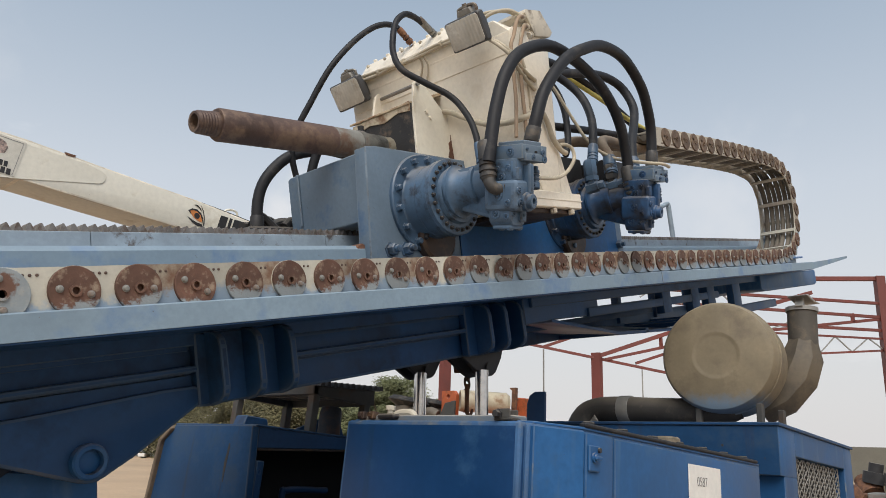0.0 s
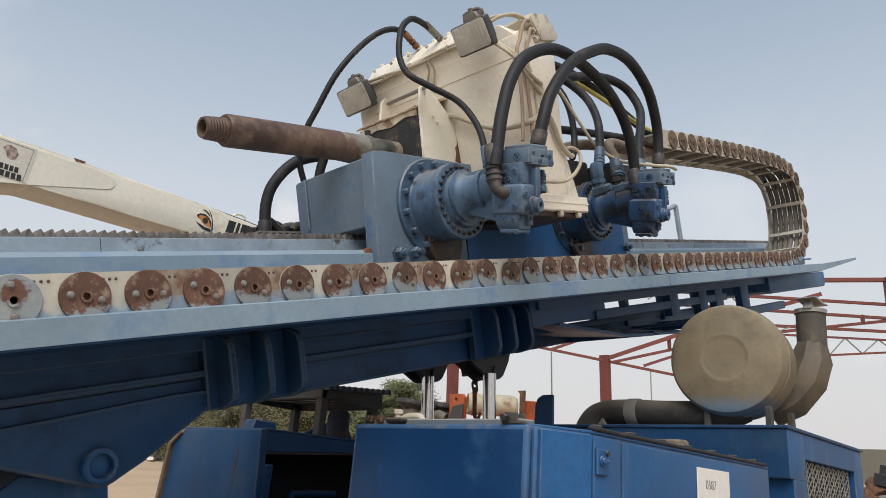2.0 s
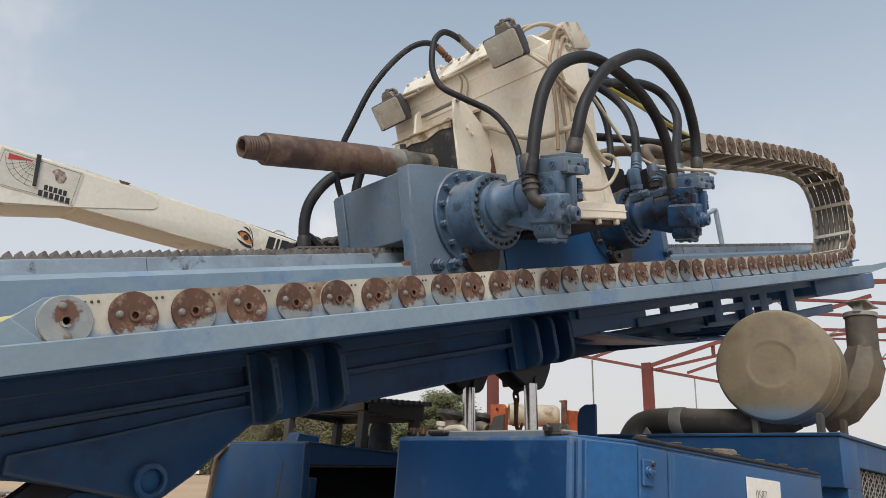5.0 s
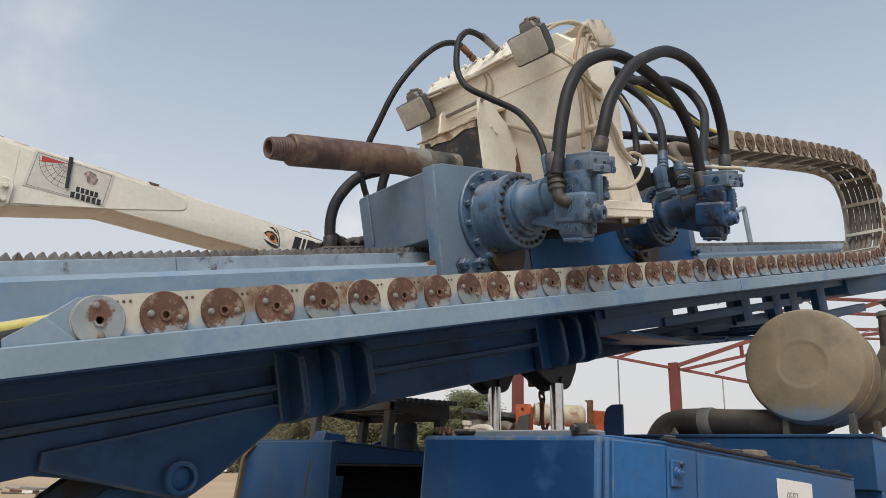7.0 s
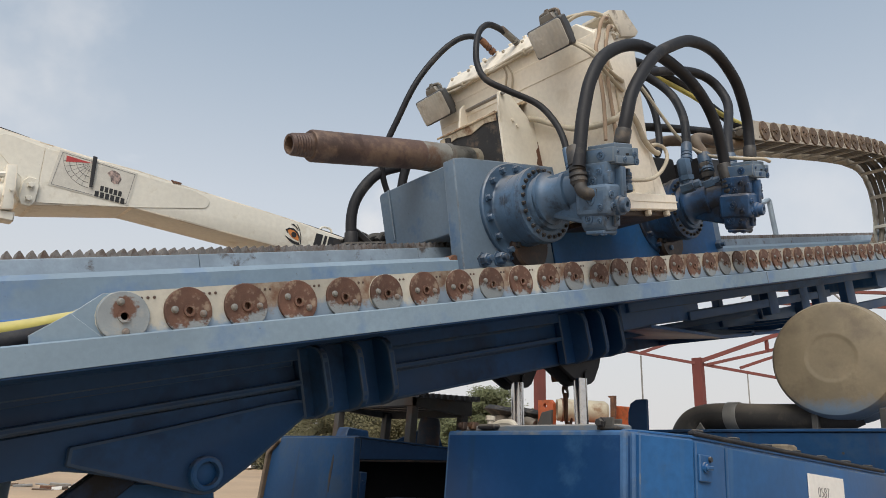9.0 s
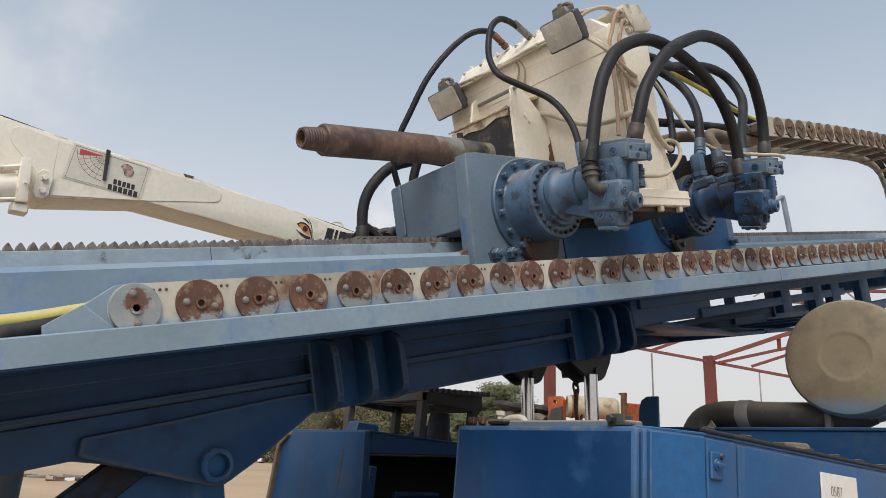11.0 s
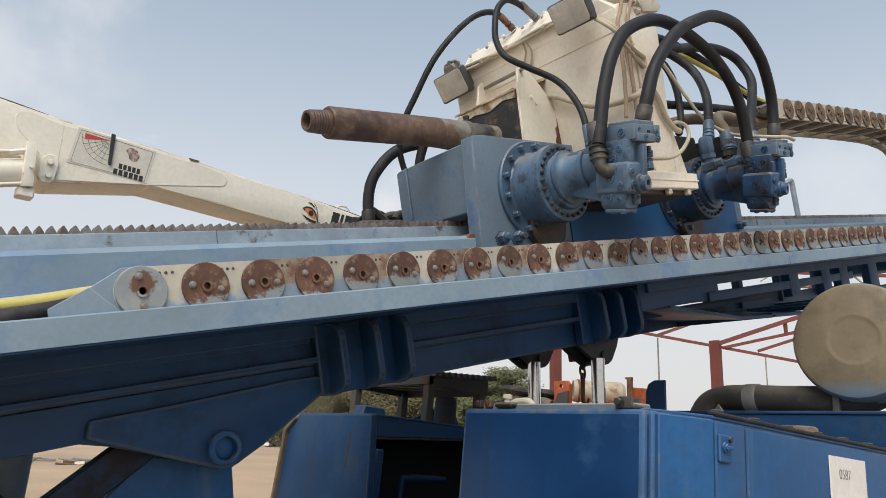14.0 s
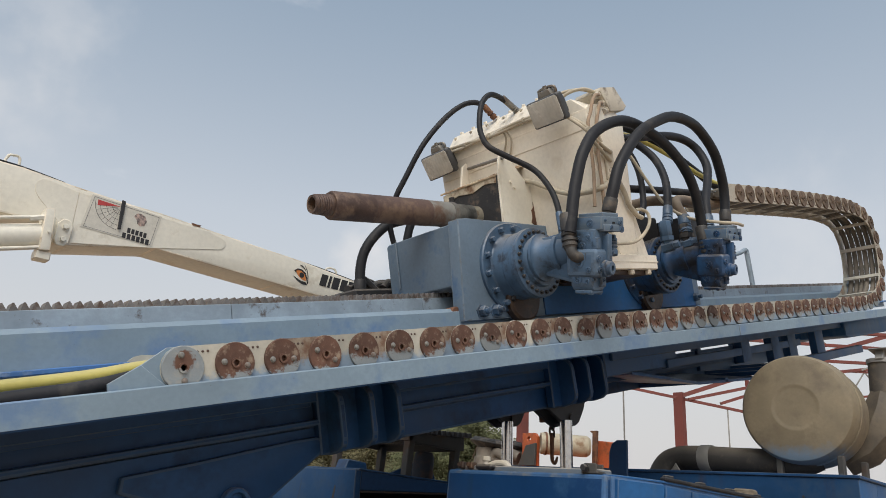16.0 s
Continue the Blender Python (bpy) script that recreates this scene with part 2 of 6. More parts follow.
M_rim = surface("grey_black_bezel", (0.06, 0.062, 0.066), 0.5, 0.1, 0.3, 9, 60, 0.1, dust=0.4, dust_col=(0.3, 0.27, 0.22))
M_yellow = surface("yellow_hose_rubber", (0.50, 0.44, 0.12), 0.5, 0, 0.15, 6, 60, 0.1, dust=0.4)
M_tan = surface("tan_painted_sheet", (0.265, 0.215, 0.135), 0.6, 0, 0.14, 4, 60, 0.08, stain=(0.155, 0.12, 0.075), amount=0.3, stain_scale=7, dust=0.2)
M_captan = surface("dirty_tan_cap", (0.20, 0.165, 0.115), 0.6, 0, 0.3, 8, 60, 0.15, stain=(0.09, 0.07, 0.05), amount=0.4, stain_scale=20)
M_chrome = surface("chromed_rod", (0.62, 0.62, 0.62), 0.14, 1.0, 0.05, 5, 60, 0.0)
M_oxide = surface("red_oxide_steel", (0.15, 0.038, 0.03), 0.6, 0, 0.2, 1.0, 20, 0.05)
M_orange = surface("orange_paint", (0.42, 0.095, 0.03), 0.5, 0, 0.2, 3, 30, 0.06, stain=RUST, amount=0.25)
M_sand = surface("yard_sand", (0.43, 0.305, 0.195), 0.95, 0, 0.16, 0.22, 9, 0.5, stain=(0.38, 0.28, 0.19), amount=0.3, stain_scale=0.6)
M_wall = surface("plastered_block_wall", (0.165, 0.158, 0.132), 0.9, 0, 0.12, 0.6, 8, 0.3)
M_grey = surface("grey_galvanised_steel", (0.27, 0.265, 0.25), 0.5, 0.4, 0.2, 6, 50, 0.1)
M_dkgrey = surface("weathered_grey_paint", (0.058, 0.058, 0.056), 0.7, 0.1, 0.3, 6, 50, 0.15, stain=(0.07, 0.045, 0.03), amount=0.3)
M_bar = surface("dusty_grey_blue_paint", (0.10, 0.13, 0.165), 0.65, 0, 0.25, 5, 50, 0.1, stain=(0.16, 0.14, 0.115), amount=0.35, chips=0.2, dust=0.6)
M_fit = surface("dull_plated_fitting", (0.055, 0.054, 0.054), 0.5, 0.3, 0.35, 9, 60, 0.2, stain=(0.12, 0.10, 0.08), amount=0.25, stain_scale=18, dust=0.3)
M_stripe = surface("faded_blue_paint", (0.05, 0.14, 0.34), 0.55, 0, 0.25, 5, 50, 0.1, stain=(0.30, 0.36, 0.42), amount=0.3, stain_scale=7, chips=0.2, chip_col=(0.4, 0.42, 0.43))
# Base darker than the deep blue so the fronts look dimmer; brown streaks are rust.
M_dimblue = surface("dimmed_blue_paint", (0.012, 0.050, 0.128), 0.6, 0, 0.3, 2.0, 45, 0.08, stain=(0.03, 0.06, 0.11), amount=0.3, stain_scale=4, chips=0.2, chip_col=(0.05, 0.04, 0.035), dust=0.5, streak=0.36, streak_col=(0.042, 0.032, 0.027), spec=0.15)
M_chainhose = surface("dusty_chain_hose", (0.125, 0.11, 0.09), 0.75, 0, 0.3, 7, 60, 0.1, dust=0.2)
# Darker copy of the deep blue: holds the mast's shade on the front door.
M_door = surface("glossy_shaded_blue_paint", (0.008, 0.042, 0.128), 0.36, 0, 0.3, 1.6, 45, 0.05, stain=(0.025, 0.075, 0.165), amount=0.16, stain_scale=4.0, chips=0.2, chip_col=(0.05, 0.09, 0.16), dust=0.4, streak=0.15, streak_col=(0.012, 0.03, 0.06), spec=0.25)
M_signw = surface("white_sign_sheet", (0.74, 0.73, 0.70), 0.5, 0, 0.05, 4, 50, 0.02)
M_greyink = surface("grey_ink", (0.17, 0.17, 0.175), 0.6, 0, 0.2, 30, 90, 0.0)
M_ink = surface("black_ink", (0.02, 0.02, 0.022), 0.6, 0, 0.1, 5, 40, 0.0)
M_red = surface("red_ink", (0.45, 0.05, 0.05), 0.6, 0, 0.1, 5, 40, 0.0)
M_eye = surface("orange_ink", (0.62, 0.22, 0.06), 0.6, 0, 0.1, 5, 40, 0.0)
M_decal = surface("silver_grey_decal", (0.60, 0.575, 0.51), 0.5, 0, 0.08, 30, 200, 0.0)
M_leaf = surface("dusty_leaves", (0.112, 0.122, 0.056), 0.8, 0, 0.35, 0.9, 20, 0.0)
M_dryleaf = surface("dry_olive_leaves", (0.125, 0.112, 0.055), 0.85, 0, 0.35, 0.8, 20, 0.0)
M_bark = surface("bark", (0.12, 0.085, 0.06), 0.9, 0, 0.3, 3, 30, 0.4)
# Near-black that stands for the shade inside the bay, grille, slots and gaps.
M_void = surface("opening_shade_black", (0.012, 0.012, 0.014), 0.8, 0, 0.3, 4, 40, 0.0)

M_lens = surface("dusty_lamp_glass", (0.52, 0.50, 0.45), 0.18, 0, 0.12, 12, 60, 0.05, stain=(0.36, 0.33, 0.28), amount=0.2, stain_scale=9)
_n, _l = M_lens.node_tree.nodes, M_lens.node_tree.links
_co = _n.new("ShaderNodeTexCoord")
_w = _n.new("ShaderNodeTexWave")
_w.bands_direction = "Y"
_w.inputs["Scale"].default_value = 16.0
_l.new(_co.outputs["Object"], _w.inputs["Vector"])
_bp = _n.new("ShaderNodeBump")
_bp.inputs["Strength"].default_value, _bp.inputs["Distance"].default_value = 0.35, 0.004
_l.new(_w.outputs["Fac"], _bp.inputs["Height"])
_l.new(_bp.outputs["Normal"], _n["Principled BSDF"].inputs["Normal"])


# rubbed and dusty edges of the painted sheet
def rubbed(name, base, dirt, amount, chip_col, chips=0.3):
    return surface(name, base, 0.65, 0, 0.3, 5, 70, 0.15, stain=dirt, amount=amount, stain_scale=11, chips=chips, chip_col=chip_col)


M_rub = rubbed("rubbed_deep_blue_edge", (0.030, 0.090, 0.205), (0.115, 0.135, 0.155), 0.30, (0.08, 0.06, 0.05), 0.25)
M_rubdk = rubbed("rubbed_dark_blue_edge", (0.026, 0.062, 0.125), (0.050, 0.066, 0.090), 0.30, (0.055, 0.04, 0.03), 0.25)
M_rubmid = rubbed("rubbed_grey_blue_edge", (0.165, 0.215, 0.27), (0.10, 0.085, 0.075), 0.25, (0.07, 0.06, 0.055))
M_rubmotor = rubbed("rubbed_motor_edge", (0.095, 0.15, 0.225), (0.04, 0.042, 0.048), 0.3, (0.10, 0.065, 0.045))
M_rubpale = rubbed("rubbed_pale_blue_edge", (0.33, 0.385, 0.43), (0.17, 0.15, 0.13), 0.28, (0.12, 0.09, 0.07))
M_rubcream = rubbed("rubbed_cream_edge", (0.74, 0.68, 0.57), (0.42, 0.33, 0.23), 0.16, (0.20, 0.13, 0.08), 0.2)
WORN = {M_blue.name: M_rub, M_door.name: M_rub, M_dimblue.name: M_rubdk, M_dkblue.name: M_rubdk, M_mid.name: M_rubmid, M_motor.name: M_rubmotor, M_pale.name: M_rubpale, M_cream.name: M_rubcream, M_white.name: M_rubcream}


# ---- building blocks ----
BASE = {}


def thing(name, base=(0, 0, 0), place=None, label="", category="", group="", kind=""):
    """A top-level thing: an Empty at its base, in the frame `place`; its parts are given in that frame."""
    ob = new(name)
    ob.empty_display_size = 0.1
    ob.matrix_basis = (place or Matrix()) @ Matrix.Translation(base)
    BASE[ob] = Vector(base)
    return tagged(ob, label, category, group, kind)


def part(name, bm, material, parent, label=""):
    me = bpy.data.meshes.new(name)
    base = BASE.get(parent, Vector())
    bmesh.ops.recalc_face_normals(bm, faces=bm.faces)
    if base.length:
        bmesh.ops.translate(bm, verts=bm.verts, vec=-base)
    bm.to_mesh(me)
    bm.free()
    me.materials.append(material)
    if material.name in WORN and any(f.material_index for f in me.polygons):
        me.materials.append(WORN[material.name])
    me.shade_smooth()
    me.set_sharp_from_angle(angle=radians(32))
    ob = new(name, me)
    if parent:
        ob.parent = parent
    BASE[ob] = base
    return tagged(ob, label)


def again(ob, m, name=None):
    """Another object on the same mesh, moved by m within its parent's frame."""
    o = ob.copy()
    scene.collection.objects.link(o)
    o.matrix_basis = m
    if name:
        o.name = name
    BASE[o] = BASE.get(ob, Vector())
    return o


def box(bm, lo, hi, bev=0.0, seg=1, m=None):
    b = bmesh.new()
    bmesh.ops.create_cube(b, size=1)
    for v in b.verts:
        v.co = Vector([lo[k] + (v.co[k] + 0.5) * (hi[k] - lo[k]) for k in range(3)])
    if bev:
        for f in bmesh.ops.bevel(b, geom=b.edges[:], offset=bev, segments=seg, profile=0.6, affect="EDGES")["faces"]:
            f.material_index = 1
    return merge(bm, b, m)


def merge(bm, b, m=None):
    if m:
        bmesh.ops.transform(b, matrix=m, verts=b.verts)
    me = bpy.data.meshes.new("tmp")
    b.to_mesh(me)
    b.free()
    bm.from_mesh(me)
    bpy.data.meshes.remove(me)
    return bm


def lathe(bm, p0, d, profile, seg=28, caps=True):
    """Turns the profile of (distance along d, radius) round the axis from p0."""
    p0, d = Vector(p0), Vector(d).normalized()
    u = d.orthogonal().normalized()
    w = d.cross(u)
    b = bmesh.new()
    rings = []
    for a, r in profile:
        rings.append([b.verts.new(p0 + d * a + (u * math.cos(k * math.tau / seg) + w * math.sin(k * math.tau / seg)) * max(r, 1e-4)) for k in range(seg)])
    for q, r in zip(rings, rings[1:]):
        for k in range(seg):
            b.faces.new((q[k], q[(k + 1) % seg], r[(k + 1) % seg], r[k]))
    if caps:
        b.faces.new(rings[0])
        b.faces.new(rings[-1])
    return merge(bm, b)


def rod(bm, p0, p1, r, seg=20, r1=None):
    p0, p1 = Vector(p0), Vector(p1)
    return lathe(bm, p0, p1 - p0, [(0, r), ((p1 - p0).length, r if r1 is None else r1)], seg)


def hexbolt(bm, p, d, r, h, seg=6):
    lathe(bm, p, d, [(0, r * 1.35), (h * 0.15, r * 1.35), (h * 0.16, r), (h * 0.9, r), (h, r * 0.85)], seg)


def prism(bm, pts, axis, a, c, bev=0.0, seg=1):
    """A plate: the outline pts in the plane across the axis (x: y,z; y: x,z; z: x,y), from a to c along it."""
    def at(p, t):
        return {"x": (t, p[0], p[1]), "y": (p[0], t, p[1]), "z": (p[0], p[1], t)}[axis]
    b = bmesh.new()
    q = [b.verts.new(at(p, a)) for p in pts]
    r = [b.verts.new(at(p, c)) for p in pts]
    b.faces.new(q)
    b.faces.new(r)
    for k in range(len(pts)):
        b.faces.new((q[k], q[(k + 1) % len(pts)], r[(k + 1) % len(pts)], r[k]))
    bmesh.ops.recalc_face_normals(b, faces=b.faces)
    if bev:
        for f in bmesh.ops.bevel(b, geom=b.edges[:], offset=bev, segments=seg, profile=0.6, affect="EDGES")["faces"]:
            f.material_index = 1
    return merge(bm, b)


def spline(pts, n=8):
    pts = [Vector(p) for p in pts]
    q = [pts[0] * 2 - pts[1]] + pts + [pts[-1] * 2 - pts[-2]]
    out = []
    for k in range(1, len(q) - 2):
        a, b, c, d = q[k - 1:k + 3]
        for j in range(n):
            t = j / n
            out.append(0.5 * (2 * b + (c - a) * t + (2 * a - 5 * b + 4 * c - d) * t * t + (3 * b - a - 3 * c + d) * t ** 3))
    return out + [pts[-1]]


def tube(bm, pts, r, seg=10, n=8, smooth=True):
    path = spline(pts, n) if smooth else [Vector(p) for p in pts]
    b = bmesh.new()
    d = (path[1] - path[0]).normalized()
    u = d.orthogonal().normalized()
    rings = []
    radii = [r] * len(path) if not isinstance(r, (tuple, list)) else [r[min(k // n, len(r) - 2)] * (1 - (k / n - min(k // n, len(r) - 2))) + r[min(k // n, len(r) - 2) + 1] * (k / n - min(k // n, len(r) - 2)) for k in range(len(path))]
    for k, p in enumerate(path):
        e = (path[min(k + 1, len(path) - 1)] - path[max(k - 1, 0)]).normalized()
        u = (u - e * u.dot(e)).normalized()
        w = e.cross(u)
        rings.append([b.verts.new(p + (u * math.cos(j * math.tau / seg) + w * math.sin(j * math.tau / seg)) * radii[k]) for j in range(seg)])
    for q, s in zip(rings, rings[1:]):
        for j in range(seg):
            b.faces.new((q[j], q[(j + 1) % seg], s[(j + 1) % seg], s[j]))
    b.faces.new(rings[0])
    b.faces.new(rings[-1])
    return merge(bm, b)


def arc(cx, cy, r, a0, a1, n):
    return [(cx + r * math.cos(radians(a0 + (a1 - a0) * k / n)), cy + r * math.sin(radians(a0 + (a1 - a0) * k / n))) for k in range(n + 1)]


B = bmesh.new
# the frame of the tilted mast (x along it, z square to it) and that of the tilted machine body
MAST = pose(0.616, 1.699, 1.913, 0, -12.9, 0)
BODY = pose(1.583, 0, 1.665, 0, 4, 0)

# ---- ground and distance ----
bm = B()
bmesh.ops.create_grid(bm, x_segments=60, y_segments=60, size=1500)
for v in bm.verts:
    v.co.z = 0.0
tagged(part("ground", bm, M_sand, None), "pale ochre sandy yard with scattered debris", "ground", kind="structure")

bm = B()
box(bm, (58, -60, 0), (58.3, 17, 2.35), 0.02)
tagged(part("boundary_wall", bm, M_wall, None), "grey plastered block wall closing the yard", "wall", kind="structure")


# ---- mast ----
mast = thing("drill_mast", (0, 0.6, -0.3), MAST, "long tilted faded blue steel mast with a toothed rack", "drilling mast")
bm = B()
prism(bm, [(0.352, -0.02), (0.352, 0.14), (0.37, 0.157), (0.96, 0.157), (0.98, 0.138), (0.98, -0.02)], "x", -1.6, 7.2)
part("beam", bm, M_pale, mast, "chalky pale blue box beam")
bm = B()
box(bm, (-1.6, 0.285, 0.02), (7.2, 0.353, 0.036), 0.003)
part("toe_strip", bm, M_stripe, mast, "faded bright blue strip along the foot of the beam")
bm = B()
prism(bm, [(-0.02, -0.112), (-0.02, -0.052), (-0.012, -0.048), (-0.008, -0.052), (-0.008, -0.085), (0.42, -0.085), (0.42, -0.112)], "x", -1.6, 6.3)
part("chain_tray", bm, M_pale, mast, "pale blue steel tray with a raised lip")
# Dark sheet under the pale tray, put there for the shade below it.
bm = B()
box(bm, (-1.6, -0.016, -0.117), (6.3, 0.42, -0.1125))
part("tray_soffit", bm, M_dkblue, mast, "dark blue sheet painting the shade under the tray")
bm = B()
box(bm, (3.107, -0.0225, -0.1125), (3.116, -0.0195, -0.0515), 0.001)
part("lip_weld", bm, M_rack, mast)
bm = B()
prism(bm, [(6.3, -0.112), (6.3, -0.052), (6.9, -0.036), (7.64, -0.012), (7.64, -0.034), (7.0, -0.072)], "y", -0.02, -0.008)
prism(bm, [(6.3, -0.112), (6.3, -0.10), (7.0, -0.062), (7.0, -0.072)], "y", -0.01, 0.40)
part("tray_end", bm, M_pale, mast)
bm = B()
prism(bm, [(-0.345, -0.05), (-0.345, -0.03), (-0.262, 0.01), (-0.20, -0.05)], "y", -0.006, 0.004, 0.001)
prism(bm, [(-0.262, 0.008), (-0.19, 0.05), (-0.06, 0.05), (-0.06, -0.05), (-0.2, -0.05)], "y", 0.004, 0.012, 0.001)
part("chain_anchor", bm, M_pale, mast)

TOOTH, RACK_Y = 0.0314, 0.59
for s0 in [-1.6 + 0.942 * k for k in range(9)]:
    bm = B()
    box(bm, (s0, RACK_Y - 0.03, 0.144), (s0 + 0.94, RACK_Y + 0.03, 0.232), 0.002)
    bar = part("rack_bar", bm, M_rack, mast)
    pts = [(s0, 0.225)]
    for k in range(30):
        a = s0 + 0.001 + k * TOOTH
        pts += [(a + 0.0012, 0.2315), (a + 0.0105, 0.2535), (a + 0.0125, 0.2565), (a + 0.0160, 0.2565), (a + 0.0180, 0.2535), (a + 0.0285, 0.2315)]
    pts += [(s0 + 0.94, 0.225)]
    bm = B()
    prism(bm, pts, "y", RACK_Y - 0.028, RACK_Y + 0.028)
    part("teeth", bm, M_tooth, bar, "worn dark rack teeth")

bm = B()
box(bm, (-1.6, 0.40, -0.16), (3.6, 1.1, -0.113), 0.004)
box(bm, (-1.6, 0.43, -0.25), (2.3, 1.06, -0.158), 0.012, 2)
box(bm, (-1.6, 0.398, -0.243), (2.0, 0.45, -0.222), 0.007, 3)
box(bm, (-1.6, 0.424, -0.175), (0.5, 0.44, -0.158), 0.002)
part("cross_frame", bm, M_dkblue, mast, "blue underframe painted darker for its shade")
bm = B()
box(bm, (-1.6, 0.45, -0.354), (2.25, 0.92, -0.245), 0.01, 2)
part("lower_beam", bm, M_dkblue, mast)
bm = B()
prism(bm, [(-1.6, -0.25), (-1.6, -0.362), (-0.21, -0.355), (-0.136, -0.377), (0.002, -0.433), (0.122, -0.49), (0.155, -0.503), (0.189, -0.503), (0.211, -0.496), (0.24, -0.475), (0.503, -0.352), (0.537, -0.327), (0.54, -0.25)], "y", 0.43, 0.46, 0.003)
g = part("gusset", bm, M_dkblue, mast)
bm = B()
prism(bm, [(-0.185, -0.297), (-0.197, -0.345), (-0.118, -0.381), (0.013, -0.441), (0.122, -0.491), (0.155, -0.504), (0.189, -0.505), (0.211, -0.497), (0.294, -0.462), (0.503, -0.352), (0.535, -0.332), (0.537, -0.31), (0.525, -0.293), (0.50, -0.284), (0.40, -0.282), (0.212, -0.288), (0.042, -0.294)], "y", 0.402, 0.431, 0.010, 2)
part("doubler", bm, M_dkblue, g)
bm = B()
lathe(bm, (0.162, 0.402, -0.443), (0, -1, 0), [(0, 0.033), (0, 0.049), (0.026, 0.049), (0.031, 0.044), (0.031, 0.034), (0.0, 0.033)], 36, False)
b2 = part("boss", bm, M_blue, g, "round steel pivot boss")
bm = B()
lathe(bm, (0.162, 0.398, -0.443), (0, -1, 0), [(0, 0.0325), (0.005, 0.0325), (0.010, 0.022), (0.010, 0.0)], 24)
part("pin", bm, M_blue, b2)


def rib(s, y=0.36):
    bm = B()
    prism(bm, [(y + 0.1, -0.113), (y + 0.01, -0.118), (y - 0.025, -0.128), (y - 0.045, -0.146), (y - 0.053, -0.172), (y - 0.056, -0.30), (y - 0.048, -0.325), (y - 0.02, -0.345), (y + 0.03, -0.356), (y + 0.14, -0.358), (y + 0.14, -0.113)], "x", s, s + 0.026, 0.007, 2)
    part("rib", bm, M_dkblue, mast)


for s in (0.545, 0.682, 0.812, 1.925, 2.053, 2.185):
    rib(s)
for lo, hi in ((0.51, 0.82), (1.86, 2.19)):
    bm = B()
    box(bm, (lo, 0.395, -0.352), (hi, 0.44, -0.12), 0.006)
    part("rib_backing", bm, M_dkblue, mast)

# lift cylinders under the mast
for y, s, lug in ((0.45, 2.006, 0.12), (0.88, 2.036, 0.12)):
    cylr = thing("lift_cylinder", (s, y, -0.45), MAST, "hydraulic lift cylinder with a bright chromed rod under the mast", "hydraulic cylinder", "lift cylinders")
    bm = B()
    for q in (0.0, 0.09):
        prism(bm, [(s - 0.15, -0.33), (s + 0.20, -0.33), (s + 0.165, -0.395), (s + 0.11, -0.455), (s + 0.08, -0.467), (s + 0.02, -0.467), (s - 0.01, -0.45), (s - 0.09, -0.385)], "y", y + q, y + q + 0.025, 0.004)
    part("lug", bm, M_dark, cylr)
    bm = B()
    rod(bm, (s + 0.05, y - 0.012, -0.425), (s + 0.05, y + 0.13, -0.425), 0.026)
    part("pin", bm, M_dark, cylr)
    bm = B()
    d = Matrix.Rotation(radians(12.9), 3, "Y") @ Vector((0.02, 0, -1))
    top = Vector((s, y, -0.43))
    rod(bm, top, top + d * 0.75, 0.032, 28)
    part("rod", bm, M_chrome, cylr, "bright chromed rod")
    bm = B()
    rod(bm, top + d * 0.5, top + d * 1.35, 0.062, 28)
    part("barrel", bm, M_blue, cylr)

# ---- cable chain ----
chain = thing("cable_chain", (0, 0.15, -0.06), MAST, "steel cable carrier chain with rusty round joint discs", "cable chain")
PITCH, CW = 0.1507, 0.30
cpath = [(-0.152, -0.007), (0.5, -0.004), (1.5, 0.003), (2.5, 0.011), (3.5, 0.014), (4.5, 0.014), (5.2, 0.012), (5.62, 0.02), (5.90, 0.09), (6.06, 0.24), (6.13, 0.50), (6.06, 0.69), (5.86, 0.79), (5.4, 0.825), (4.4, 0.805), (3.35, 0.762)]
fine_path = spline([(s, 0, h) for s, h in cpath], 60)
joints, walked = [fine_path[0]], 0.0
for a, b in zip(fine_path, fine_path[1:]):
    while (b - joints[-1]).length >= PITCH:
        joints.append(joints[-1] + (b - joints[-1]).normalized() * PITCH)
R = 0.060
bm = B()
out = [(R * math.cos(radians(a)), R * math.sin(radians(a))) for a in range(90, 271, 20)] + [(0.03, -0.0575), (0.12, -0.0575), (0.15, -0.056), (0.17, -R * 0.7), (0.17, R * 0.7), (0.15, 0.056), (0.12, 0.0575), (0.03, 0.0575)]
prism(bm, out, "y", 0.004, 0.012)
prism(bm, out, "y", CW - 0.012, CW - 0.004)
plain = bm.copy()
for z in (0.047, -0.047):
    box(bm, (0.06, 0.012, z - 0.006), (0.09, CW - 0.012, z + 0.006))
link = part("link", bm, M_chain, chain)
box(plain, (0.06, 0.012, -0.053), (0.09, CW - 0.012, -0.041))
spare = part("link", plain, M_chainrust, chain)
rusty = spare.data
bpy.data.objects.remove(spare)
bm = B()
lathe(bm, (0, 0.004, 0), (0, -1, 0), [(0, 0.0585), (0.008, 0.0585), (0.0095, 0.057), (0.0095, 0.013)], 30, False)
lathe(bm, (0, 0.002, 0), (0, -1, 0), [(0.0, 0.015), (0.013, 0.0145), (0.013, 0.009), (0.0, 0.009), (0.0, 0.0)], 16)
disc = part("disc", bm, M_disc, link, "rusty round joint disc")
bolts = []
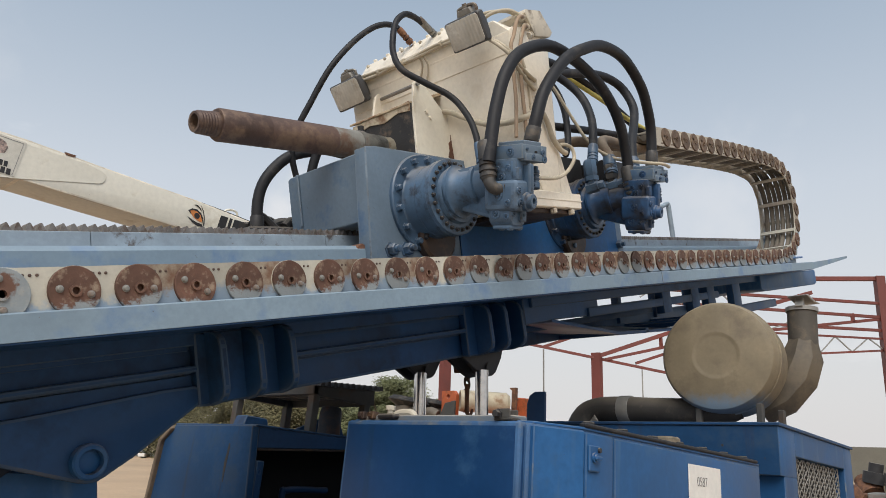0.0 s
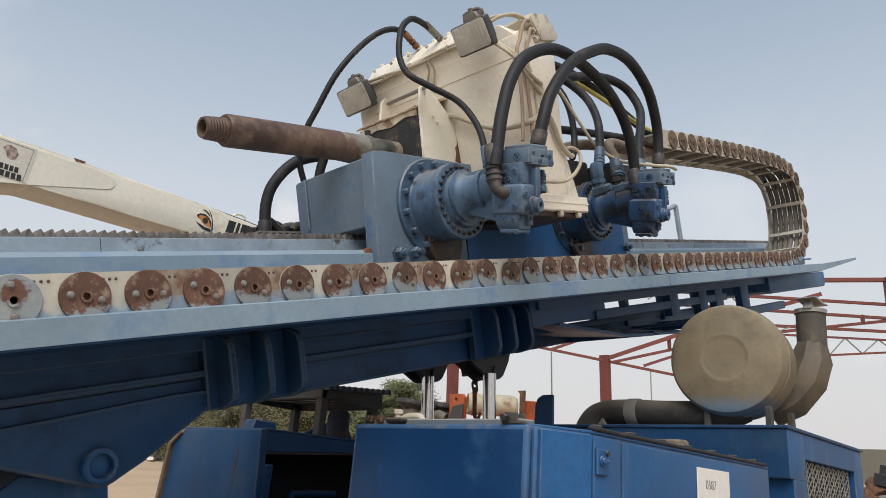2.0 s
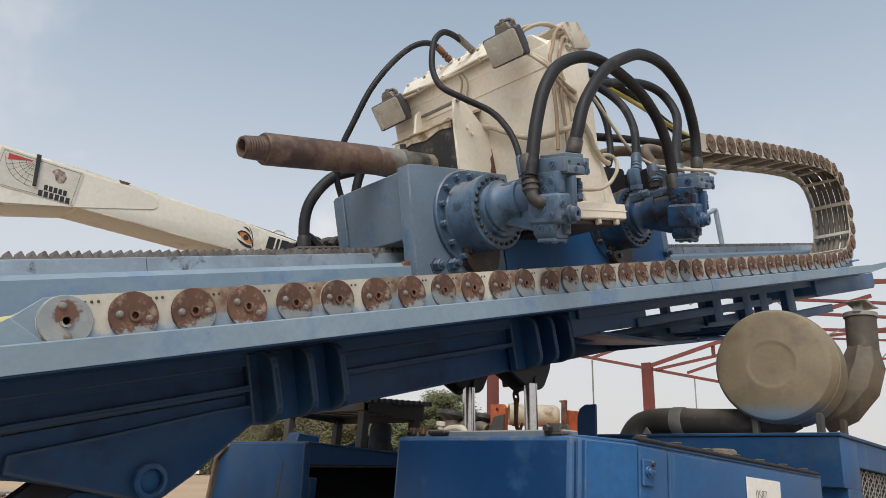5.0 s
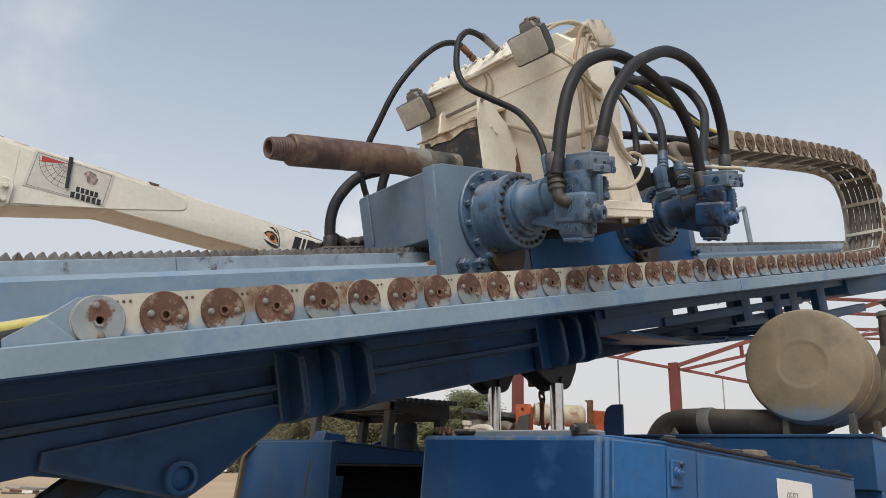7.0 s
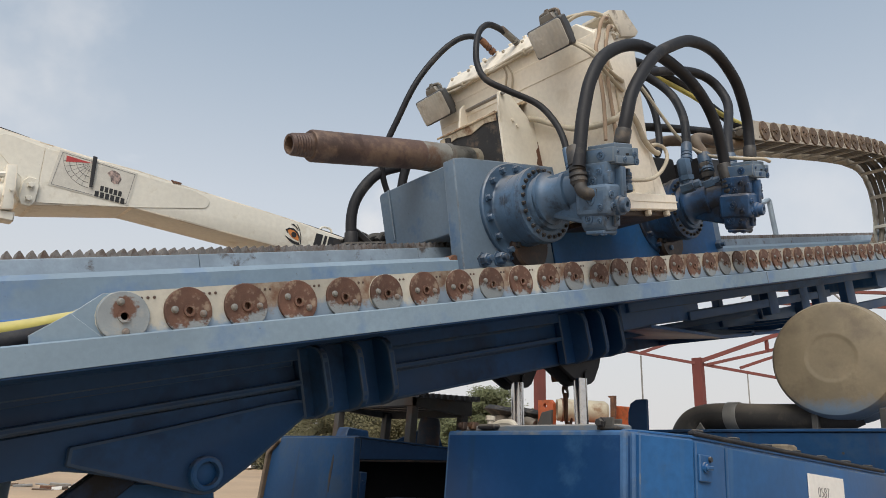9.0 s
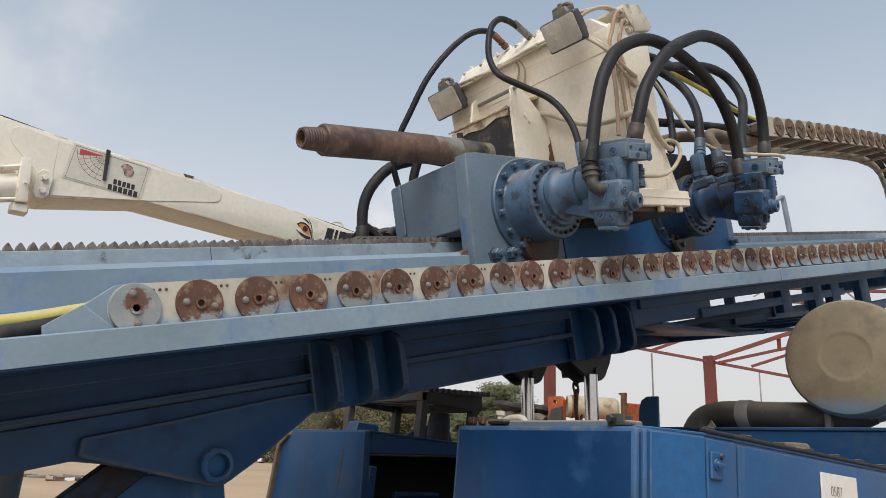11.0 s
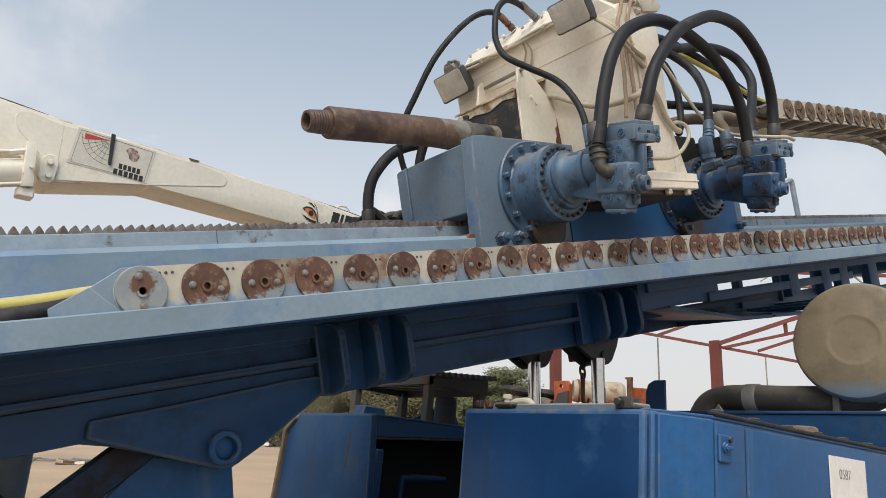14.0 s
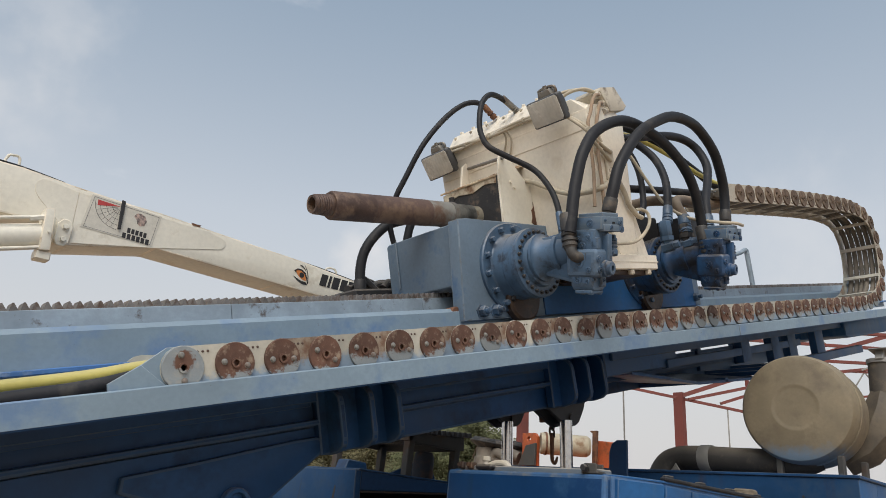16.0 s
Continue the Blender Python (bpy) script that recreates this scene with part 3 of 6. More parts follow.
for a in (-16, 164):
    bm = B()
    lathe(bm, (0.035 * math.cos(radians(a)), -0.0055, 0.035 * math.sin(radians(a)) - 0.002), (0, -1, 0), [(0, 0.0092), (0.0015, 0.0092), (0.002, 0.0074), (0.005, 0.0072), (0.007, 0.0048), (0.0075, 0.0)], 12, False)
    bolts.append(part("bolt", bm, M_discpale, link))
bm = B()
for x in (0.045, 0.06, 0.075):
    lathe(bm, (x, 0.0045, 0.04), (0, -1, 0), [(0, 0.0038), (0.002, 0.0036), (0.003, 0.002)], 8)
studs = tagged(part("rivets", bm, M_rod, link, "three dark rivets"), kind="stuff")
for ob in (link, disc, studs, *bolts):
    for v in ob.data.vertices:
        v.co += BASE[link]
rnd = random.Random(4)
for v in rusty.vertices:
    v.co += BASE[link]
first, turn = True, 0
tan_link, tan_plain, brown_disc = link.data.copy(), rusty.copy(), disc.data.copy()
tan_link.materials[0] = tan_plain.materials[0] = M_chaintan
brown_disc.materials[0] = M_discbrown
brown_bolt = bolts[0].data.copy()
brown_bolt.materials[0] = M_discbrown
for a, b in zip(joints, joints[1:]):
    d = b - a
    m = Matrix.Translation(a - BASE[chain] + Vector((0, rnd.uniform(-0.002, 0.002), 0))) @ Matrix.Rotation(-math.atan2(d.z, d.x), 4, "Y")
    if first:
        link.matrix_basis, first = m, False
        continue
    l2 = again(link, m)
    turn += 1
    if turn % 2 == 0:
        l2.data = rusty
    slip = pose(0.004, -0.005, -0.013, 5, 0, 0) if turn == 12 else Matrix()
    d2 = again(disc, slip @ pose(0, 0, 0, 0, rnd.uniform(-16, 16), 0))
    d2.parent = l2
    if a.z > 0.16:
        l2.data = tan_plain if turn % 2 == 0 else tan_link
        d2.data = brown_disc
    again(studs, Matrix()).parent = l2
    for o in bolts:
        o2 = again(o, d2.matrix_basis)
        o2.parent = l2
        if a.z > 0.16:
            o2.data = brown_bolt
for o in bolts:
    o.matrix_basis = pose(0, 0, 0, 0, 70, 0)
disc.data = disc.data.copy()
disc.data.materials[0] = M_discworn
for y, r in ((0.035, 0.019), (0.077, 0.021), (0.121, 0.021), (0.163, 0.019), (0.205, 0.021), (0.25, 0.022)):
    bm = B()
    tube(bm, [(s, y, h + rnd.uniform(-0.012, 0.012)) for s, h in cpath[2:]], r, 8, 6)
    part("inner_hose", bm, M_chainhose, chain, "dusty hose inside the chain")

# ---- drill head on its carriage ----
M_rustgrease = surface("greasy_rust", (0.05, 0.033, 0.026), 0.5, 0.2, 0.4, 8, 60, 0.3, stain=(0.10, 0.055, 0.03), amount=0.35, stain_scale=14)
head = thing("top_drive_unit", (1.9, 0.6, 0.15), MAST, "cream rotary top drive on a grey-blue rack-driven carriage", "top drive")
bm = B()
prism(bm, [(0.385, 0.205), (0.385, 0.552), (0.87, 0.545), (0.885, 0.535), (0.885, 0.265), (0.455, 0.265), (0.445, 0.205)], "x", 1.312, 3.35, 0.005)
carriage = part("carriage_box", bm, M_mid, head, "grey-blue welded steel carriage")
bm = B()
box(bm, (1.302, 0.80, 0.31), (1.312, 0.815, 0.545), 0.003)
part("weld_strip", bm, M_mid, carriage)
bm = B()
prism(bm, [(1.277, 0.555), (1.335, 0.562), (3.38, 0.53), (3.38, 0.105), (1.44, 0.095), (1.244, 0.095)], "y", 0.322, 0.389, 0.006, 2)
part("near_plate", bm, M_mid, head, "thick grey-blue side plate")
for k, (s, z) in enumerate(((1.357, 0.132), (1.447, 0.134), (2.72, 0.145), (3.30, 0.155))):
    bm = B()
    hexbolt(bm, (s, 0.322, z), (0, -1, 0), 0.025, 0.035)
    lathe(bm, (s, 0.322, z), (0, -1, 0), [(0.03, 0.014), (0.055, 0.014), (0.056, 0.012)], 12)
    part("bolt", bm, M_motor, head)
bm = B()
lathe(bm, (1.235, 0.41, 0.135), (0, -1, 0), [(0, 0.03), (0.05, 0.03), (0.055, 0.026)], 16)
part("guide_roller", bm, M_rust, head, "rusty guide roller")


def turned(name, p, d, profile, mat, parent, seg=20, label=""):
    bm = B()
    lathe(bm, p, d, profile, seg)
    return part(name, bm, mat, parent, label)


def drive(s, M_motor):
    """Planetary gearbox with its hydraulic motor, square to the mast."""
    bm = B()
    lathe(bm, (s, 0.345, 0.33), (0, -1, 0), [(0, 0.218), (0.036, 0.218), (0.042, 0.213), (0.042, 0.165), (0.044, 0.162), (0.050, 0.158), (0.10, 0.156), (0.102, 0.153), (0.104, 0.156), (0.15, 0.155), (0.152, 0.163), (0.17, 0.163), (0.172, 0.160), (0.174, 0.163), (0.188, 0.162), (0.192, 0.155), (0.195, 0.118), (0.215, 0.112), (0.218, 0.09)], 64)
    gb = part("gearbox", bm, M_motor, head, "blue planetary gearbox with bolted flanges")
    for k in range(14):
        a = radians(k * 360 / 14 + 8)
        bm = B()
        hexbolt(bm, (s + 0.19 * math.cos(a), 0.303, 0.33 + 0.19 * math.sin(a)), (0, -1, 0), 0.0135, 0.022)
        part("flange_bolt", bm, M_motor, gb)
    bm = B()
    for k in range(26):
        a = radians(k * 360 / 26)
        hexbolt(bm, (s + 0.141 * math.cos(a), 0.152, 0.33 + 0.141 * math.sin(a)), (0, -1, 0), 0.0075, 0.012)
    tagged(part("ring_screws", bm, M_dark, gb), kind="stuff")
    turned("plug", (s - 0.07, 0.27, 0.33 - 0.138), (-0.45, 0, -0.9), [(0, 0.01), (0.022, 0.01), (0.024, 0.006)], M_dark, gb, 10)
    # lower pinion cover
    bm = B()
    lathe(bm, (s + 0.02, 0.318, 0.185), (0, -1, 0), [(0, 0.115), (0.03, 0.112), (0.04, 0.10)], 32)
    part("pinion_cover", bm, M_rustgrease, gb, "greasy rusted pinion cover")
    # bent-axis motor: bearing housing and web casting; body and control block tipped from upright to fit the camera's
    # view
    bm = B()
    lathe(bm, (s, 0.135, 0.345), (0.10, -1, 0.01), [(0, 0.112), (0.012, 0.112), (0.016, 0.10), (0.03, 0.088), (0.05, 0.082), (0.10, 0.08), (0.102, 0.088), (0.12, 0.088), (0.122, 0.076), (0.2, 0.07)], 32)
    prism(bm, [(0.11, 0.26), (0.11, 0.43), (-0.02, 0.43), (-0.09, 0.40), (-0.125, 0.22), (-0.08, 0.185)], "x", s - 0.035, s + 0.06, 0.016, 2)
    up = Matrix.Translation((s - 0.028, 0, 0.347)) @ pose(0, 0, 0, 0, 12.9, 0) @ Matrix.Translation((0, -0.155, 0.02)) @ Matrix.Rotation(radians(17), 4, Vector((0.58, -0.81, 0))) @ Matrix.Translation((0, 0.155, -0.02))
    b = B()
    box(b, (-0.05, -0.215, -0.05), (0.05, -0.085, 0.064), 0.010, 2)
    box(b, (-0.072, -0.236, -0.138), (0.055, -0.075, -0.018), 0.026, 3)
    box(b, (0.0, -0.246, -0.07), (0.030, -0.20, 0.045), 0.008, 2)
    box(b, (-0.05, -0.226, -0.02), (-0.02, -0.19, 0.03), 0.008, 2)
    prism(b, [(-0.062, -0.11), (0.036, -0.11), (0.026, -0.182), (0.016, -0.192), (-0.046, -0.192), (-0.06, -0.17)], "y", -0.205, -0.095, 0.010, 2)
    box(b, (-0.015, -0.219, -0.178), (0.02, -0.19, -0.12), 0.007, 2)
    box(b, (-0.056, -0.198, -0.205), (0.028, -0.11, -0.190), 0.004)
    lathe(b, (0.05, -0.155, -0.08), (1, 0, 0), [(0, 0.055), (0.022, 0.055), (0.032, 0.045), (0.036, 0.02), (0.036, 0.0)], 24, False)
    merge(bm, b, up)
    mo = part("motor", bm, M_motor, head, "blue hydraulic motor casting")
    for k in range(8):
        bm = B()
        box(bm, (s - 0.037, -0.045 - 0.018 * (k % 2), 0.315 + 0.014 * (k // 2)), (s - 0.033, -0.033 - 0.018 * (k % 2), 0.324 + 0.014 * (k // 2)), 0.001)
        part("cast_mark", bm, M_motor, mo)
    bm, b = B(), B()
    box(b, (-0.035, -0.236, 0.062), (0.085, -0.075, 0.118), 0.004, 2)
    box(b, (-0.008, -0.226, 0.117), (0.105, -0.10, 0.135), 0.003)
    box(b, (0.084, -0.243, 0.055), (0.118, -0.085, 0.118), 0.004, 2)
    box(b, (-0.022, -0.243, 0.055), (0.118, -0.20, 0.084), 0.004, 2)
    merge(bm, b, up)
    vb = part("valve_block", bm, M_mid, mo, "grey-blue valve block")
    bm, b = B(), B()
    box(b, (0.045, -0.2385, 0.088), (0.062, -0.225, 0.096), 0.001)
    merge(bm, b, up)
    part("vent_slot", bm, M_void, vb)
    front_ports = [((0.028, -0.243, 0.070), 0.008), ((0.092, -0.243, 0.092), 0.008), ((0.102, -0.243, 0.066), 0.010), ((-0.005, -0.236, 0.10), 0.005), ((-0.035, -0.215, 0.015), 0.009), ((0.035, -0.215, 0.04), 0.008), ((-0.055, -0.236, -0.06), 0.010), ((-0.045, -0.236, -0.105), 0.011), ((0.042, -0.236, -0.035), 0.007), ((-0.045, -0.205, -0.145), 0.009), ((0.003, -0.219, -0.15), 0.006)]
    side_ports = [((-0.035, -0.18, 0.09), (-1, 0, 0), 0.012), ((-0.05, -0.13, 0.025), (-1, 0, 0), 0.008), ((-0.05, -0.18, 0.03), (-1, 0, 0), 0.009), ((-0.05, -0.15, -0.005), (-1, 0, 0), 0.012), ((-0.072, -0.15, -0.075), (-1, 0, 0), 0.014), ((-0.072, -0.195, -0.105), (-1, 0, 0), 0.009), ((-0.06, -0.13, -0.145), (-1, 0, 0), 0.014), ((-0.06, -0.18, -0.155), (-1, 0, 0), 0.008), ((-0.043, -0.185, -0.205), (0, 0, -1), 0.008), ((0.015, -0.185, -0.205), (0, 0, -1), 0.008), ((-0.015, -0.125, -0.205), (0, 0, -1), 0.008)]
    for p, d, r in [(p, (0, -1, 0), r) for p, r in front_ports] + side_ports:
        bm = B()
        lathe(bm, up @ Vector(p), up.to_3x3() @ Vector(d), [(-0.002, r * 1.5), (0.003, r * 1.5), (0.004, r * 1.2), (0.004, r * 0.95), (0.0005, r * 0.9), (0.0005, r * 0.6), (0.006, r * 0.55), (0.006, r * 0.3), (0.001, r * 0.28), (0.001, 0.0)], 14, False)
        part("plug", bm, M_motor, mo)
    bm = B()
    lathe(bm, up @ Vector((-0.008, -0.225, -0.100)), up.to_3x3() @ Vector((0.15, -1, 0)), [(0, 0.036), (0.018, 0.035), (0.022, 0.030), (0.040, 0.029), (0.043, 0.025), (0.043, 0.013), (0.030, 0.012), (0.030, 0.0)], 24, False)
    part("adjuster_cap", bm, M_motor, mo)
    # short relief line with ribbed cuffs beside the casting
    bm = B()
    lathe(bm, (s + 0.098, -0.19, 0.385), (-0.2, 0, -1), [(0, 0.013), (0.015, 0.013), (0.016, 0.018), (0.028, 0.018), (0.029, 0.014), (0.036, 0.019), (0.044, 0.014), (0.052, 0.019), (0.060, 0.014), (0.068, 0.018), (0.09, 0.018), (0.091, 0.012)], 14)
    part("relief_fitting", bm, M_motor, mo)
    return mo


drive(1.60, M_motor)
drive(2.735, M_motordk)

# Added sheet: deep blue paint with the motors' shade put into its tone.
bm = B()
box(bm, (1.80, 0.315, 0.10), (3.30, 0.3235, 0.335), 0.002)
part("lower_plate", bm, M_blue, head, "thin deep blue sheet between the drives, darker for the motors' shade")

# cream housing
bm = B()
prism(bm, [(1.905, 0.50), (1.872, 1.05), (1.90, 1.075), (2.02, 1.10), (2.12, 1.075), (2.185, 1.034), (2.155, 0.655), (2.133, 0.33), (1.98, 0.33)], "y", -0.04, 1.0, 0.010, 2)
prism(bm, [(-0.038, 0.95), (-0.038, 1.052), (0.04, 1.125), (0.985, 1.125), (0.985, 0.95)], "x", 1.8745, 2.15, 0.004)
hous = part("gear_housing", bm, M_cream, head, "cream painted welded gear housing")
bm = B()
box(bm, (1.852, 0.09, 1.103), (2.16, 1.0, 1.126), 0.004)
prism(bm, [(1.862, 1.122), (1.93, 1.214), (2.10, 1.262), (2.16, 1.122)], "y", 0.24, 0.92, 0.006)
lid = part("lid", bm, M_cream, hous, "bolted cream lid with peeling paint")
for k in range(7):
    bm = B()
    hexbolt(bm, (1.955, 0.30 + k * 0.095, 1.219), (-0.2, 0, 1), 0.012, 0.017)
    part("lid_bolt", bm, M_cream, lid)
for k in range(5):
    bm = B()
    hexbolt(bm, (1.885, 0.36 + k * 0.125, 1.18), (-1, 0, 0.5), 0.008, 0.01)
    part("lid_screw", bm, M_creamdirt, lid)
bm = B()
prism(bm, [(1.82, 0.335), (1.815, 0.262), (2.257, 0.262), (2.262, 0.333)], "y", -0.06, 0.9, 0.004)
prism(bm, [(1.82, 0.301), (1.82, 0.296), (2.262, 0.296), (2.262, 0.301)], "y", -0.063, -0.055)
prism(bm, [(2.10, 0.335), (2.24, 0.335), (2.15, 0.62)], "y", -0.03, 0.08, 0.004)
part("skirt", bm, M_cream, hous, "cream bottom flange")
bm = B()
box(bm, (1.84, -0.03, 0.24), (2.22, 0.85, 0.262), 0.004)
skb = part("skirt_pad", bm, M_rustgrease, hous)
for k in range(2):
    bm = B()
    box(bm, (2.02 + 0.15 * k, -0.058, 0.236), (2.045 + 0.15 * k, -0.032, 0.262), 0.005)
    part("skirt_bolt", bm, M_creamdirt, skb)
# spindle shroud
bm = B()
prism(bm, [(1.648, 0.560), (1.657, 0.789), (1.674, 0.900), (1.685, 0.915), (1.741, 0.922), (1.86, 0.800), (1.875, 0.790), (1.916, 0.782), (1.908, 0.560)], "y", 0.378, 0.391, 0.003)
gus = part("gusset", bm, M_white, hous, "cream gusset plate")
for z in (0.79, 0.815):
    bm = B()
    hexbolt(bm, (1.765 + (0.79 - z), 0.378, z - 0.035), (0, -1, 0), 0.009, 0.008)
    part("bolt", bm, M_cream, gus)
bm = B()
prism(bm, [(1.80, 0.84), (1.84, 0.99), (1.87, 1.015), (1.90, 1.0), (1.95, 0.86)], "y", 0.79, 0.805, 0.003)
part("lug", bm, M_cream, hous)
bm = B()
rod(bm, (1.885, 0.80, 0.985), (1.69, 0.36, 0.90), 0.009, 10)
part("stay_rod", bm, M_steel, hous)
bm = B()
prism(bm, [(0.392, 0.56), (0.392, 0.815), (0.77, 0.79), (0.76, 0.74), (0.68, 0.60)], "x", 1.652, 1.667, 0.002)
part("guard_plate", bm, surface("flaking_black_paint", (0.03, 0.03, 0.032), 0.6, 0.1, 0.4, 8, 60, 0.3, stain=(0.12, 0.09, 0.065), amount=0.28, stain_scale=18, chips=0.28, chip_col=(0.34, 0.28, 0.2)), hous, "black greasy guard plate")
bm = B()
prism(bm, [(0.392, 0.822), (0.392, 0.775), (0.47, 0.785), (0.56, 0.762), (0.66, 0.775), (0.775, 0.755), (0.775, 0.80)], "x", 1.646, 1.651, 0.001)
part("guard_strip", bm, surface("flaking_cream_paint", (0.55, 0.48, 0.36), 0.7, 0, 0.25, 9, 60, 0.2, stain=(0.16, 0.075, 0.03), amount=0.42, stain_scale=16), hous, "flaking cream strip")
bm = B()
prism(bm, [(1.64, 0.805), (1.64, 0.815), (1.88, 0.90), (1.88, 0.885)], "y", 0.392, 0.79, 0.002)
part("guard_top", bm, surface("rusting_cream_paint", (0.48, 0.40, 0.28), 0.7, 0, 0.25, 8, 60, 0.2, stain=(0.20, 0.09, 0.03), amount=0.5, stain_scale=18), hous, "rusting guard top")
# Black block fills the gap behind the gusset and stands for its shade.
bm = B()
prism(bm, [(1.67, 0.56), (1.90, 0.56), (1.90, 0.80), (1.69, 0.80)], "y", 0.392, 0.43, 0.002)
part("guard_side", bm, M_void, hous)
bm = B()
prism(bm, [(1.862, 0.578), (1.876, 0.61), (1.874, 0.645), (1.890, 0.66), (1.895, 0.703), (1.916, 0.695), (1.914, 0.64), (1.912, 0.57), (1.885, 0.568)], "y", 0.3755, 0.3785)
part("bare_patch", bm, M_rust, hous, "rusty bare patch")
# junction box on the top corner
bm = B()
prism(bm, [(1.995, 1.156), (2.005, 1.175), (2.13, 1.20), (2.217, 1.112), (2.19, 1.085), (2.065, 1.06)], "y", -0.055, 0.10, 0.005, 2)
jb = part("junction_box", bm, M_creamdirt, hous, "cream junction box with cable glands")
for s, z in ((2.012, 1.145), (2.035, 1.105), (2.06, 1.072)):
    bm = B()
    lathe(bm, (s, -0.03, z), (-0.75, -0.25, -0.3), [(0, 0.019), (0.024, 0.019), (0.025, 0.015), (0.034, 0.0165), (0.05, 0.0135)], 8)
    part("cable_gland", bm, M_creamdirt, jb)
bm = B()
box(bm, (1.955, -0.054, 0.70), (2.025, -0.040, 0.855), 0.003)
lathe(bm, (1.982, -0.054, 0.752), (0, -1, 0), [(0, 0.016), (0.003, 0.016), (0.003, 0.011), (-0.008, 0.010)], 16, False)
box(bm, (1.952, -0.085, 0.70), (1.958, -0.040, 0.72), 0.002)
part("sensor_bracket", bm, M_creamdirt, hous)


def lamp(c, w, h, yaw, pitch, roll):
    m = Matrix.Translation(c) @ pose(0, 0, 0, 0, 0, yaw) @ pose(0, 0, 0, 0, pitch, 0) @ pose(0, 0, 0, roll, 0, 0)
    bm = B()
    b = B()
    prism(b, [(-w / 2, -h / 2), (w / 2, -h / 2), (w / 2, h / 2), (-w / 2, h / 2)], "x", -0.032, 0.012, 0.016, 3)
    prism(b, [(-w * 0.35, -h * 0.35), (w * 0.35, -h * 0.35), (w * 0.35, h * 0.35), (-w * 0.35, h * 0.35)], "x", 0.005, 0.06, 0.02, 2)
    merge(bm, b, m)
    la = part("work_lamp", bm, M_rim, head, "black rectangular work lamp with a dusty lens")
    bm, b = B(), B()
    prism(b, [(-w * 0.46, -h * 0.37), (-w * 0.41, -h * 0.45), (w * 0.41, -h * 0.45), (w * 0.46, -h * 0.37), (w * 0.46, h * 0.37), (w * 0.41, h * 0.45), (-w * 0.41, h * 0.45), (-w * 0.46, h * 0.37)], "x", -0.0345, -0.028, 0.003, 2)
    merge(bm, b, m)
    part("lens", bm, M_lens, la, "dusty ribbed glass lens")
    bm, b = B(), B()
    prism(b, [(-0.05, h / 2 - 0.01), (0.05, h / 2 - 0.01), (0.034, h / 2 + 0.03), (-0.034, h / 2 + 0.03)], "x", 0.005, 0.055, 0.006, 2)
    lathe(b, (0.03, 0, h / 2 + 0.028), (0, 0, 1), [(0, 0.016), (0.01, 0.016), (0.011, 0.011), (0.022, 0.011)], 6)
    tube(b, [(0.03, -0.05, h / 2 - 0.02), (0.035, -0.055, h / 2 + 0.025), (0.035, -0.02, h / 2 + 0.038), (0.035, 0.04, h / 2 + 0.036), (0.06, 0.07, h / 2 + 0.03)], 0.007, 8, 4)
    merge(bm, b, m)
    part("bracket", bm, M_steel, la)


lamp((1.795, 0.915, 1.04), 0.225, 0.14, -2, -24, 0)
lamp((1.77, 0.10, 1.07), 0.21, 0.135, -6, -24, 3)


def hose(name, pts, r, mat, fit0=None, fit1=None, label="", cuff=0.07, parent=None):
    bm = B()
    tube(bm, pts, r, 14, 8)
    h = part(name, bm, mat, parent or head, label)
    path = spline(pts, 8)
    for which, m_ in ((0, fit0), (1, fit1)):
        if m_:
            a, b = (path[0], path[2]) if which == 0 else (path[-1], path[-3])
            d = (b - a).normalized()
            bm = B()
            lathe(bm, a - d * 0.03, d, [(0, r * 1.05), (0.008, r * 1.05), (0.009, r * 1.28), (0.026, r * 1.28), (0.027, r * 0.98), (0.033, r * 0.98), (0.034, r * 1.24), (0.046, r * 1.24), (0.047, r * 1.02), (0.052, r * 1.02), (0.054, r * 1.17), (0.058, r * 1.2), (cuff + 0.04, r * 1.2), (cuff + 0.045, r * 1.14), (cuff + 0.046, r * 1.0)], 18)
            part("hose_fitting", bm, m_, h)
    return h


BIG = 0.0265
hose("hose", [(1.487, -0.12, 0.40), (1.531, -0.125, 0.528), (1.576, -0.13, 0.639), (1.646, -0.14, 0.771), (1.766, -0.15, 0.887), (1.99, -0.15, 0.966), (2.212, -0.145, 0.952), (2.426, -0.14, 0.883), (2.574, -0.13, 0.789), (2.656, -0.12, 0.687), (2.692, -0.11, 0.58), (2.705, -0.105, 0.46)], BIG, M_rubber, label="thick black hydraulic hose arching between the motors")
hose("hose", [(1.725, -0.16, 0.475), (1.758, -0.19, 0.595), (1.838, -0.2, 0.727), (2.019, -0.21, 0.887), (2.201, -0.22, 0.974), (2.379, -0.22, 1.023), (2.607, -0.21, 1.012), (2.807, -0.19, 0.913), (2.899, -0.17, 0.794), (2.941, -0.15, 0.674), (2.91, -0.14, 0.5)], BIG, M_rubber, M_fit, M_fit, "thick black hydraulic hose arching between the motors")
